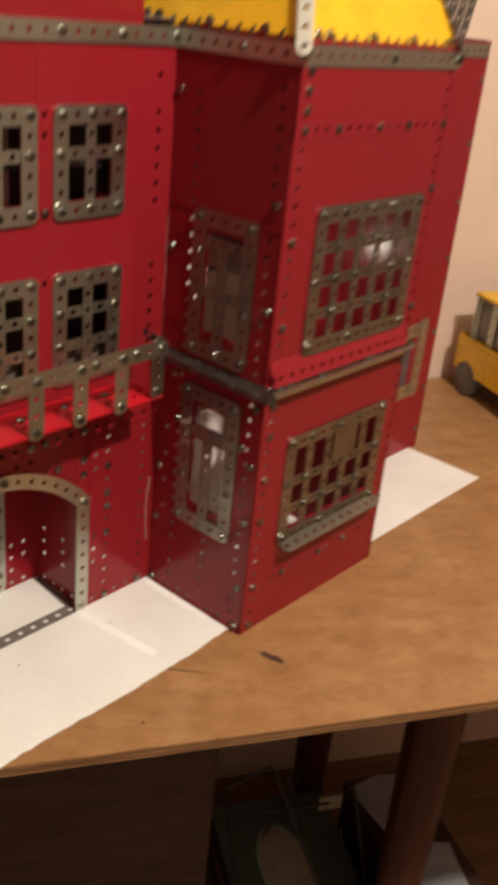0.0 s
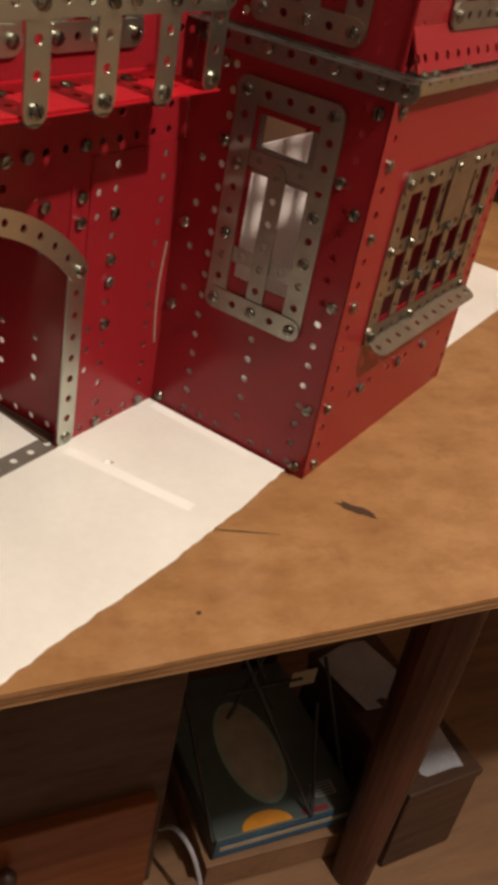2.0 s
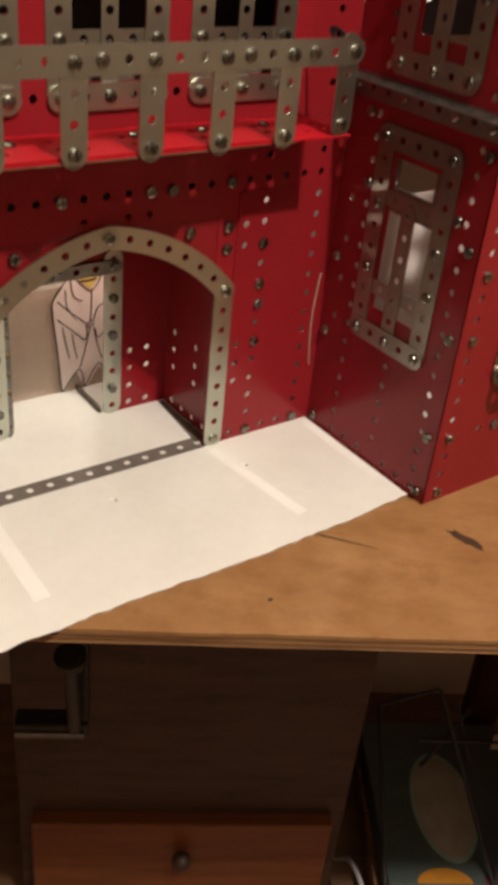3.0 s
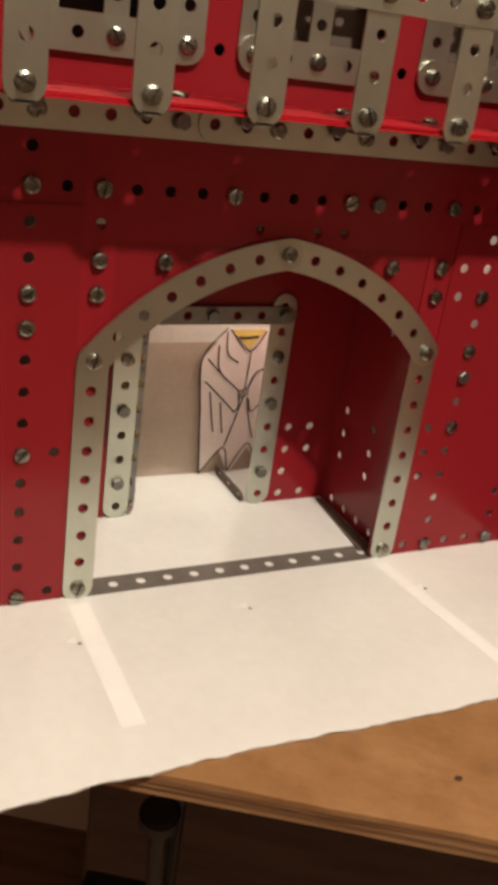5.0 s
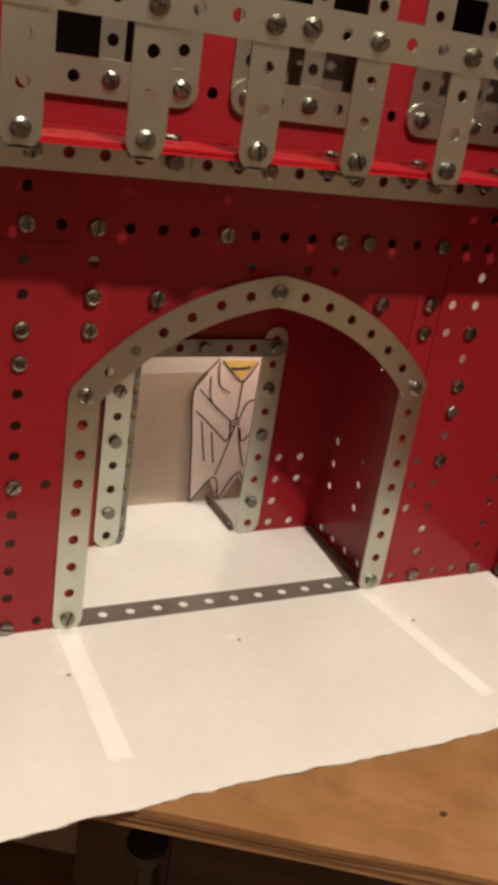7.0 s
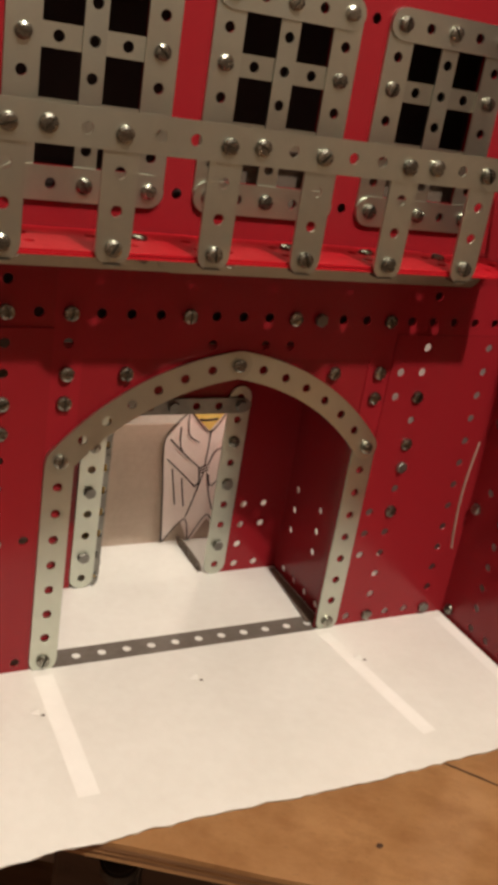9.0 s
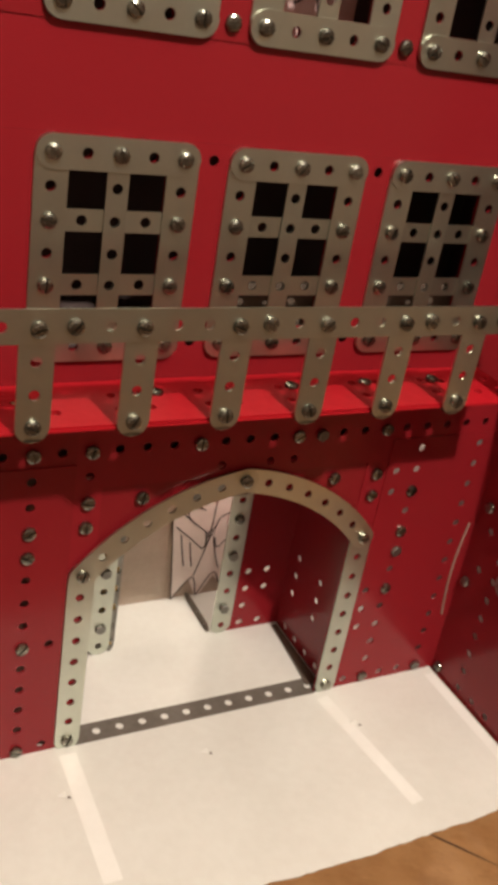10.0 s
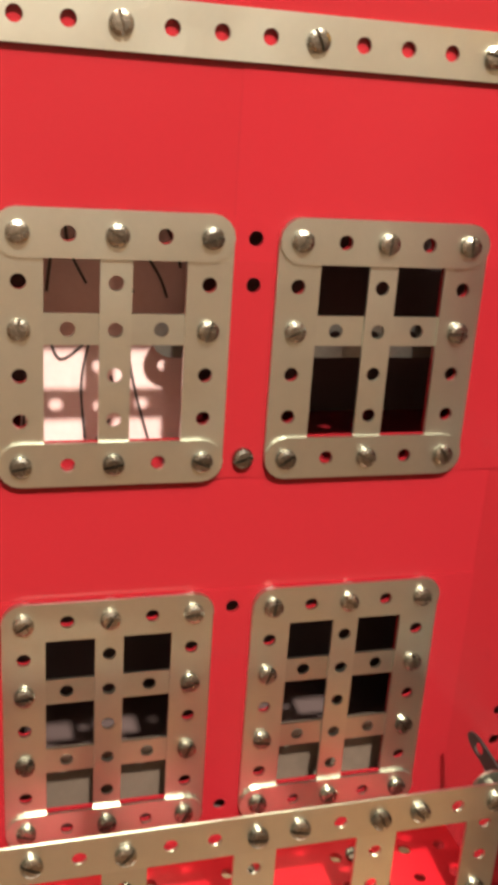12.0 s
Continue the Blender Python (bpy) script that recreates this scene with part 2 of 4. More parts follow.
def strip_mesh(n, mat=None, half=0.5):
    mat = mat or NICKEL
    if (n, mat.name, half) not in STRIPS:
        STRIPS[n, mat.name, half] = strip_sheet(n, half).mesh("strip", mat)
    return STRIPS[n, mat.name, half]


FLAT = Matrix()
NARROW = 0.34                            # half the width of the thin strips
UP = pose(0, 0, 0, 0, -90, 0)            # a strip that runs upwards


def at(x, y, z, m=FLAT):
    """A place in hole spacings."""
    return Matrix.Translation((x * U, y * U, z * U)) @ m


def plate_mesh(name, xe, ze, kind, mat, thick=TH, hole=HOLE):
    """A punched plate from edges in hole spacings. kind(i, j): 's' solid, 'h' hole, 'o' open."""
    sh = Sheet(thick)
    nx, nz = len(xe) - 1, len(ze) - 1
    for i in range(nx):
        for j in range(nz):
            k = kind(i, j)
            if k == "o":
                continue
            x0, x1, z0, z1 = xe[i] * U, xe[i + 1] * U, ze[j] * U, ze[j + 1] * U
            if k == "h":
                sh.holed(square_ring((x0 + x1) / 2, (z0 + z1) / 2, (x1 - x0) / 2, (z1 - z0) / 2), ring((x0 + x1) / 2, (z0 + z1) / 2, hole))
            else:
                sh.flat([(x0, z0), (x1, z0), (x1, z1), (x0, z1)])
            for di, dj, a, b in ((-1, 0, (x0, z1), (x0, z0)), (1, 0, (x1, z0), (x1, z1)), (0, -1, (x0, z0), (x1, z0)), (0, 1, (x1, z1), (x0, z1))):
                p, q = i + di, j + dj
                if not (0 <= p < nx and 0 <= q < nz) or kind(p, q) == "o":
                    sh.rim([a, b], closed=False)
    return sh.mesh(name, mat)


def bolt_mesh():
    """A round head with a cut slot, axis towards -y, on the plane y = 0."""
    v, f = [], []
    r, h, slot = 0.245 * U, 0.0022, 0.034 * U
    prof = [(1.0, 0.0), (1.0, 0.52), (0.93, 0.76), (0.66, 0.93), (0.0, 1.0)]
    for side in (0, 1):
        a0 = math.asin(slot / r)
        for pr, ph in prof:
            for k in range(9):
                a = a0 + (math.pi - 2 * a0) * k / 8 + side * math.pi
                x, z = r * pr * math.cos(a), r * pr * math.sin(a)
                sgn = 1 if side == 0 else -1
                if z * sgn < slot:
                    z = sgn * slot
                v.append((x, -h * ph, z))
        base = side * 45
        for p in range(4):
            for k in range(8):
                i = base + p * 9 + k
                f.append((i, i + 9, i + 10, i + 1))
        loop = [base + p * 9 + 8 for p in range(4, -1, -1)] + [base + p * 9 for p in range(5)]
        f.append(tuple(loop))
    i = len(v)
    floor = ring(0, 0, r * 0.97)
    v += [(x, -h * 0.3, z) for x, z in floor] + [(x, 0, z) for x, z in floor]
    f.append(tuple(range(i, i + SEG)))
    for k in range(SEG):
        j = (k + 1) % SEG
        f.append((i + k, i + SEG + k, i + SEG + j, i + j))
    return as_mesh("bolt", v, f, BRIGHT)


BOLT = bolt_mesh()
NUT_BM = bmesh.new()
bmesh.ops.create_cone(NUT_BM, cap_ends=True, segments=6, radius1=0.25 * U, radius2=0.25 * U, depth=0.0022)
bmesh.ops.rotate(NUT_BM, verts=NUT_BM.verts, cent=(0, 0, 0), matrix=Matrix.Rotation(math.pi / 2, 3, "X"))
bmesh.ops.translate(NUT_BM, verts=NUT_BM.verts, vec=(0, -0.0011, 0))
bmesh.ops.bevel(NUT_BM, geom=NUT_BM.edges[:], offset=0.0003, segments=1, affect="EDGES")
NUT = from_bm("nut", NUT_BM, DULL)
SPIN = random.Random(4)


def bolt(parent, m, nut=False):
    return part("nut" if nut else "bolt", NUT if nut else BOLT, parent, m @ pose(0, 0, 0, SPIN.uniform(-4, 4), SPIN.uniform(0, 180), SPIN.uniform(-4, 4)))


def join(name, pieces, mat):
    """One mesh from (mesh, matrix) pairs."""
    bm = bmesh.new()
    for me, m in pieces:
        tmp = me.copy()
        tmp.transform(m)
        bm.from_mesh(tmp)
        bpy.data.meshes.remove(tmp)
    me = bpy.data.meshes.new(name)
    bm.to_mesh(me)
    bm.free()
    me.materials.append(mat)
    return me


def cyl_bm(r, depth, seg=24, axis="Y", bevel=0.0):
    bm = bmesh.new()
    bmesh.ops.create_cone(bm, cap_ends=True, segments=seg, radius1=r, radius2=r, depth=depth)
    if axis == "Y":
        bmesh.ops.rotate(bm, verts=bm.verts, cent=(0, 0, 0), matrix=Matrix.Rotation(math.pi / 2, 3, "X"))
    if axis == "X":
        bmesh.ops.rotate(bm, verts=bm.verts, cent=(0, 0, 0), matrix=Matrix.Rotation(math.pi / 2, 3, "Y"))
    if bevel:
        bmesh.ops.bevel(bm, geom=[e for e in bm.edges if len(e.link_faces) == 2 and e.calc_face_angle() > 1], offset=bevel, segments=2, affect="EDGES")
    return bm


def window(parent, m, nx, nz, uprights, bars, bolts, label, pitch=1.0, mat=None):
    """A window of punched strips: a frame, uprights behind its ends, and short bars behind those."""
    L1, L2, L0 = -0.0011 / U, -0.0021 / U, -0.0001 / U
    mat = mat or NICKEL
    frame_me = join("window", [(strip_mesh(nz, mat), at(0, L1, 0, UP)), (strip_mesh(nz, mat), at(nx - 1, L1, 0, UP)),
                               (strip_mesh(nx, mat), at(0, L2, 0)), (strip_mesh(nx, mat), at(0, L2, nz - 1))], mat)
    w = part("window", frame_me, parent, m @ Matrix.Diagonal((1, 1, pitch, 1)), label)
    for x in uprights:
        part("mullion", strip_mesh(nz, mat, NARROW), w, at(x, L1, 0, UP))
    for z in bars:
        part("transom", strip_mesh(nx, mat, NARROW), w, at(0, L0, z))
    for x, z in bolts:
        top = L2 if z in (0, nz - 1) else L1
        bolt(w, at(x, top, z))
    return w


# ---------- the room ----------
TA = -31.9                                     # the table's turn
TABLE = pose(0.015, -0.1080, 0, 0, 0, TA)        # x along the front edge, y towards the wall
DEPTH = 0.668
FLOOR_Z = -0.76


def slab(name, size, m, mat, label, category, bevel=0.0):
    ob = new(name, from_bm(name, box_bm(size, (0, 0, 0), bevel), mat))
    ob.matrix_basis = m
    return tagged(ob, label, category, kind="structure")


slab("floor", (4.6, 3.4, 0.05), TABLE @ pose(0.3, -0.85, FLOOR_Z - 0.05), FLOORWOOD, "worn tan wooden floor under the table", "floor")
slab("ceiling", (4.6, 3.4, 0.05), TABLE @ pose(0.3, -0.85, 1.68), CEIL, "plain unseen ceiling, toned down to limit bounce light", "ceiling")
slab("wall_north", (4.6, 0.1, 2.44), TABLE @ pose(0.3, DEPTH + 0.055, FLOOR_Z), WALLPAINT, "cream painted wall behind the table", "wall")
# Unseen wall, set near so that the nickel facing it reflects brighter.
slab("wall_south", (4.6, 0.1, 2.44), TABLE @ pose(0.3, -2.45, FLOOR_Z), MIDWALL, "plain unseen wall, tan tone set to limit bounce light", "wall")
slab("wall_east", (0.1, 3.0, 2.44), TABLE @ pose(2.55, -0.89, FLOOR_Z), MIDWALL, "plain unseen wall, tan tone set to limit bounce light", "wall")
# Unseen wall, kept dark so that little light bounces onto the tower's side.
slab("wall_west", (0.1, 3.0, 2.44), TABLE @ pose(-1.95, -0.89, FLOOR_Z), DIMWALL, "plain unseen wall, darkened to cut bounce light on the tower side", "wall")


def build_table():
    t = thing("work_table", "worn plywood-topped table with a red-brown wooden frame", "table", TABLE)
    layers = [(0.0024, PLY, "tabletop"), (0.0020, PLYDARK, "ply_layer"), (0.0024, PLYLIGHT, "ply_layer"), (0.0018, PLYDARK, "ply_layer"), (0.0020, PLYLIGHT, "ply_layer")]
    z = 0.0
    rnd = random.Random(7)
    for k, (h, mat, nm) in enumerate(layers):
        # a slightly ragged front edge, layer by layer
        n = 60
        x0, x1 = -0.75, 1.55
        off = 0 if k == 0 else 0.0004 * k
        front = [(x0 + (x1 - x0) * i / n, off + rnd.uniform(0, 0.0007)) for i in range(n + 1)]
        pts = front + [(x1, DEPTH), (x0, DEPTH)]
        v = [(x, y, z) for x, y in pts] + [(x, y, z - h) for x, y in pts]
        N = len(pts)
        f = [tuple(range(N)), tuple(reversed(range(N, 2 * N)))] + [(i, i + N, (i + 1) % N + N, (i + 1) % N) for i in range(N)]
        part(nm, as_mesh(nm, v, f, mat), t, label="worn tan plywood top" if k == 0 else "")
        z -= h
    z -= 0.0005
    part("apron", from_bm("apron", box_bm((2.1, 0.022, 0.09), (0.4, 0.255, z - 0.09), 0.002), DARKWOOD), t, label="dark brown wooden apron")
    part("apron", from_bm("apron", box_bm((2.1, 0.022, 0.09), (0.4, DEPTH - 0.06, z - 0.09), 0.002), DARKWOOD), t)
    for x, y in ((0.508, 0.255), (1.42, 0.255), (0.508, DEPTH - 0.1), (-0.62, 0.255), (-0.62, DEPTH - 0.1), (1.42, DEPTH - 0.1)):
        bm = box_bm((0.066, 0.066, 0.11), (0, 0, z - 0.11), 0.004)
        prof = [(0.032, z - 0.11), (0.024, z - 0.118), (0.033, z - 0.13), (0.028, z - 0.142), (0.035, z - 0.19), (0.031, z - 0.45), (0.024, FLOOR_Z)]
        rings = []
        for r, zz in prof:
            rings.append([bm.verts.new((r * math.cos(2 * math.pi * k / 20), r * math.sin(2 * math.pi * k / 20), zz)) for k in range(20)])
        for a, b in zip(rings, rings[1:]):
            for k in range(20):
                bm.faces.new((a[k], b[k], b[(k + 1) % 20], a[(k + 1) % 20]))
        part("leg", from_bm("leg", bm, LEGWOOD), t, pose(x, y, 0), "turned red-brown wooden leg")
    # a dark worn knot and small marks in the top
    rnd = random.Random(3)
    for cx, cy, rx, ry, rot in ((0.2425, -0.1525, 0.0115, 0.0036, -78), (0.112, -0.138, 0.0015, 0.0012, 0), (0.175, -0.115, 0.020, 0.0005, -50), (0.70, -0.14, 0.012, 0.0014, 10)):
        n = 18
        pts = []
        for k in range(n):
            a = 2 * math.pi * k / n
            s = 1 + rnd.uniform(-0.3, 0.3)
            pts.append(Vector((rx * s * math.cos(a), ry * s * math.sin(a), 0.0003)))
        m = TABLE.inverted() @ pose(cx, cy, 0, 0, 0, rot)
        part("knot_mark", as_mesh("knot_mark", [m @ p for p in pts], [tuple(range(n))], DARKWOOD), t, label="dark gouged knot in the plywood")
    return t


build_table()


def white_board():
    """Thin white board under the building, torn along its front edge."""
    rnd = random.Random(11)
    x0, x1 = -0.14, 0.2415
    pts, n = [], 110
    w = 0.0
    for i in range(n + 1):
        x = x0 + (x1 - x0) * i / n
        w = 0.75 * w + rnd.uniform(-0.0006, 0.0006)
        y = -0.1062 + w + 0.0008 * math.sin(x * 31)
        if x > 0.15:
            y += 0.002 * (x - 0.15) / 0.09
        pts.append((x, y))
    pts += [(0.2415, 0.11), (0.2415, 0.17), (x0, 0.17)]
    b = thing("white_board", "thin white board with a torn front edge, under the building", "board")
    N = len(pts)
    for z0, z1, inset, mat in ((0.0011, 0.0016, 0.0, PAPER), (0.0002, 0.0011, 0.0007, CARD)):
        q = [(x, y + inset * (1 + 0.6 * math.sin(i * 1.7)) if i <= n else y) for i, (x, y) in enumerate(pts)]
        v = [(x, y, z1) for x, y in q] + [(x, y, z0) for x, y in q]
        f = [tuple(range(N)), tuple(reversed(range(N, 2 * N)))] + [(i, i + N, (i + 1) % N + N, (i + 1) % N) for i in range(N)]
        part("board_face" if mat is PAPER else "board_core", as_mesh("board", v, f, mat), b)
    for a, c, wd in (((0.012, -0.006), (0.011, -0.083), 0.009), ((0.161, -0.006), (0.172, -0.088), 0.008), ((0.2365, -0.006), (0.237, -0.08), 0.006)):
        d = Vector((c[0] - a[0], c[1] - a[1], 0))
        s = Vector((-d.y, d.x, 0)).normalized() * wd / 2
        p = [Vector((*a, 0.0018)) - s, Vector((*c, 0.0018)) - s, Vector((*c, 0.0018)) + s, Vector((*a, 0.0018)) + s]
        part("tape", as_mesh("tape", p, [(0, 1, 2, 3)], TAPE), b, label="strip of glossy tape, its sheen painted in as a paler tone")
    for x, y in ((0.077, -0.024), (0.166, -0.029), (0.0, -0.03)):
        v = [(x, y, 0.0017), (x + 0.004, y - 0.002, 0.0017), (x + 0.0046, y + 0.0007, 0.0030), (x + 0.0014, y + 0.0023, 0.0022)]
        part("torn_flap", as_mesh("torn_flap", v, [(0, 1, 2), (0, 2, 3)], PAPER), b)
        v = [(x + 0.0040, y - 0.0026, 0.0018), (x + 0.0062, y - 0.0034, 0.0018), (x + 0.0058, y - 0.0014, 0.0018)]
        part("nick", as_mesh("nick", v, [(0, 1, 2)], BROWN), b, label="small brown nick in the board")
    return b


white_board()
wb = new("white_sheet", from_bm("white_sheet", box_bm((0.262, 0.20, 0.0012), (0.5515, 0.0, 0.0002)), PAPER))
tagged(wb, "plain white paper sheet on the table beside the tower", "paper")

# ---------- the building ----------
B = thing("toy_building", "red toy building of punched metal plates and strips", "toy building")

WROW = [17.4 + k * 0.985 for k in range(7)]
UROW = [27.2 + k * 1.0 for k in range(6)]
Z_EDGES = [float(k) for k in range(16)] + [16.9] + [17.9 + k * 0.985 for k in range(7)] + [26.7] + [27.7 + k for k in range(6)] + [35.7, 36.7, 44.0]
X_LEFT, X_CORNER = -5.0, 19.18
X_EDGES = [X_LEFT] + [k + 0.5 for k in range(-5, 19)] + [X_CORNER]


def facade_kind(x, z):
    """What stands at a place of the front wall, in hole spacings."""
    xi = round(x)
    if 1.5 < x < 12.5 and z < 12.0:
        return "o"
    for wx in (-1, 5, 11):
        if wx + 0.5 < x < wx + 3.5:
            if 18.0 < z < 22.9 or 27.8 < z < 31.7:
                return "o"
        if wx - 0.1 < x < wx + 4.1 and (16.95 < z < 23.8 or 26.75 < z < 32.65):
            return "h"
    if z < 15 and xi in (-1, 15) and abs(x - xi) < 0.1:
        return "h"
    if z < 12 and xi == 0 and abs(x - xi) < 0.1 and (abs(z - 5.5) < 0.2 or abs(z - 0.5) < 0.2):
        return "h"
    if 13 < z < 14 and -3 < xi < 19:
        return "h"
    if 12 < z < 13 and xi in (-1, 1, 6, 8, 9):
        return "h"
    if 10 < z < 12 and xi in (1, 13, 14, -3):
        return "h"
    if z < 1 and xi in (14, 15, 16, 17, 18):
        return "h"
    if xi == 14 and 3 < z < 6:
        return "h"
    if xi == 18 and z < 36 and abs(x - 18) < 0.1 and not 15 < z < 17 and not 24 < z < 26.7:
        return "h"
    if xi in (4, 10) and (abs(z - 32.2) < 0.1 or abs(z - 31.2) < 0.1 or abs(z - 27.2) < 0.1 or abs(z - 23.3) < 0.1 or abs(z - 17.4) < 0.1):
        return "h"
    return "s"


def facade_plate(xa, xb, za, zb, dy=0.0):
    xe = [x for x in X_EDGES if xa - 1e-6 <= x <= xb + 1e-6]
    ze = [z for z in Z_EDGES if za - 1e-6 <= z <= zb + 1e-6]
    me = plate_mesh("wall_plate", xe, ze, lambda i, j: facade_kind((xe[i] + xe[i + 1]) / 2, (ze[j] + ze[j + 1]) / 2), RED)
    part("wall_plate", me, B, Matrix.Translation((0, dy, 0)))


facade_plate(X_LEFT, 0.5, 0, 13, 0.0)
facade_plate(0.5, 13.5, 0, 15, 0.0006)
facade_plate(13.5, X_CORNER, 0, 13, 0.0)
facade_plate(X_LEFT, 0.5, 13, 15, 0.0006)
facade_plate(13.5, X_CORNER, 13, 15, 0.0006)
facade_plate(X_LEFT, 16.5, 15, Z_EDGES[23], 0.0)
facade_plate(16.5, X_CORNER, 15, 26.7, 0.0004)
facade_plate(X_LEFT, 16.5, Z_EDGES[23], 26.7, 0.0005)
facade_plate(X_LEFT, 9.5, 26.7, 31.7, 0.0)
facade_plate(9.5, X_CORNER, 26.7, 31.7, 0.0002)
facade_plate(X_LEFT, 9.5, 31.7, 36.7, 0.0006)
facade_plate(9.5, X_CORNER, 31.7, 36.7, 0.0004)
facade_plate(X_LEFT, 16.5, 36.7, 44.0, 0.0)

# the pointed arch: two curved strips between the posts
ARC_R = 9.6


def arc_centre(a, b, r):
    mx, mz = (a[0] + b[0]) / 2, (a[1] + b[1]) / 2
    dx, dz = b[0] - a[0], b[1] - a[1]
    d = math.hypot(dx, dz)
    h = math.sqrt(r * r - d * d / 4)
    return mx + dz / d * h, mz - dx / d * h


def arch_point(a, b, f):
    c = arc_centre(a, b, ARC_R)
    t0, t1 = math.atan2(a[1] - c[1], a[0] - c[0]), math.atan2(b[1] - c[1], b[0] - c[0])
    t = t0 + (t1 - t0) * f
    return c[0] + ARC_R * math.cos(t), c[1] + ARC_R * math.sin(t), t


FOOT, PEAK = (1.0, 8.5), (7.0, 11.85)


def arch_strip(mirror):
    sh = strip_sheet(8)

    def warp(x, y, z):
        px, pz, t = arch_point(FOOT, PEAK, x / U / 7)
        px, pz = px + math.cos(t) * z / U, pz + math.sin(t) * z / U
        return ((14 - px if mirror else px) * U, y, pz * U)
    return sh.mesh("arch_strip", NICKEL, warp)


def arch_filler():
    """The red plate between the arch and the level above it."""
    sh = Sheet()
    n = 14
    for k in range(n):
        for mirror in (False, True):
            a, b = arch_point(FOOT, PEAK, k / n), arch_point(FOOT, PEAK, (k + 1) / n)
            xa, xb = max(a[0], 1.48), max(b[0], 1.48)
            if xb - xa < 1e-4:
                continue
            q = [(xa, a[1]), (xb, b[1]), (xb, 12.02), (xa, 12.02)]
            if mirror:
                q = [(14 - x, z) for x, z in q][::-1]
            sh.flat([(x * U, z * U) for x, z in q])
    return sh.mesh("arch_plate", RED)


for mirror in (False, True):
    part("arch_strip", arch_strip(mirror), B, Matrix.Translation((0, -0.0020 if mirror else -0.0024, 0)), "curved nickel strip over the archway")
part("arch_plate", arch_filler(), B, Matrix.Translation((0, 0.0012, 0)))
for x in (1, 13):
    p = part("door_post", strip_mesh(9), B, at(x, -0.0012 / U, 0.5, UP), "upright nickel strip beside the archway")
    for k in (0, 8):
        bolt(p, at(k, -0.0012 / U if k else 0, 0))
bolt(B, at(7, -0.0026 / U, 11.85))
part("threshold", strip_mesh(12, ZINC), B, at(1.4, 0.4, 0.14, pose(0, 0, 0, -90, 0, 0)), "dull metal strip across the doorway floor")

# bolts on the front wall
for x, z in ((-1, 10.5), (-1, 9.5), (-1, 5.5), (-1, 0.4), (1, 10.5), (1, 11.5), (3, 11.5), (1, 13.5), (5, 13.5), (-1, 13.5), (9, 13.5), (11, 11.5), (13, 11.5), (13, 10.5), (15, 10.5), (15, 5.5), (15, 8.5), (15, 0.5), (13, 13.5), (-3, 8.5), (10, 27.2), (4, 27.2)):
    bolt(B, at(x, -0.0001 / U, z))
for x, z in ((10, 13.5), (15, 7.5), (18, 0.5)):
    bolt(B, at(x, -0.0001 / U, z), nut=True)

# windows of the front wall
WBOLTS = [(0, 0), (2, 0), (4, 0), (0, 6), (2, 6), (4, 6), (0, 4), (4, 4), (0, 2), (4, 2)]
UBOLTS = [(0, 0), (2, 0), (4, 0), (0, 5), (2, 5), (4, 5), (0, 3), (4, 3)]
for x in (-1, 5, 11):
    window(B, at(x, 0, WROW[0]), 5, 7, (2,), (2, 4), WBOLTS, "nickel strip window with six small openings", 0.985)
    window(B, at(x, 0, UROW[0]), 5, 6, (2,), (3,), UBOLTS, "nickel strip window with four openings")
part("inner_strip", strip_mesh(11, DULL), B, at(8.5, 1.3, 29.75))
ts = part("string_course", strip_mesh(25), B, at(-5, -0.0012 / U, 36.2), "long nickel strip along the top of the front wall")
for k in (0, 4, 8, 12, 16, 20, 24):
    bolt(ts, at(k, 0, 0))

# balcony
bal_z, bal_y, bal_x1 = 16.0, -3.15, 16.55
nb = 21
sheet = plate_mesh("balcony_floor", [-4.5 + k for k in range(nb)] + [bal_x1], [0, 0.65, 1.65, 2.65, 3.15],
                   lambda i, j: "h" if j in (1, 2) else "s", RED_LIT)
bf = part("balcony_floor", sheet, B, at(0, 0.0, bal_z, pose(0, 0, 0, 90, 0, 0)), "red punched balcony floor plate")
for k, seam in enumerate((-1.5, 1.5, 4.5, 7.5, 10.5)):
    part("floor_plate", plate_mesh("floor_plate", [0, 1, 2, 3.0], [0.1, 0.65, 1.65, 2.65, 3.1], lambda i, j: "h" if i != 1 and j in (1, 2) else "s", RED_LIT), B, at(seam, 0.0, bal_z + 0.08 + 0.02 * (k % 2), pose(0, 0, 0, 90, 0, 0)))
for x in (2, 3, 8, 11, 14):
    bolt(B, at(x - 0.5, -1.2, bal_z + 0.14, pose(0, 0, 0, -90, 0, 0)))
edge = part("balcony_edge", join("balcony_edge", [(strip_mesh(10), at(-4.96, 0, 0)), (strip_mesh(13), at(4.04, -0.08, 0))], NICKEL), B,
            at(0, -0.0012 / U, 15.46), "nickel strip on the wall under the balcony floor")
for x in (-4, -1, 3, 6, 9, 12, 15):
    bolt(B, at(x + 0.04, -0.0022 / U, 15.46), nut=x in (3, 12))
for x in (-2, 1, 4, 7, 10, 13):
    bolt(B, at(x + 0.95, -0.0032 / U, 15.66), nut=True)
    bl = part("baluster", strip_mesh(4), B, at(x, bal_y - 0.14, 16.3, UP), "short upright nickel strip of the balcony rail")
    for k in (0, 3):
        bolt(bl, at(k, 0 if k == 0 else -0.08, 0))
    part("bracket", from_bm("bracket", box_bm((0.5 * U, 0.5 * U, 0.0009), (0, 0.25 * U, -0.45 * U), 0.0), DULL), bl, pose(0, 0, 0, 0, 90, 0))
bl = part("baluster", strip_mesh(4), B, at(16.0, bal_y + 0.05, 16.5, UP))
for k in (0, 3):
    bolt(bl, at(k, 0, 0))
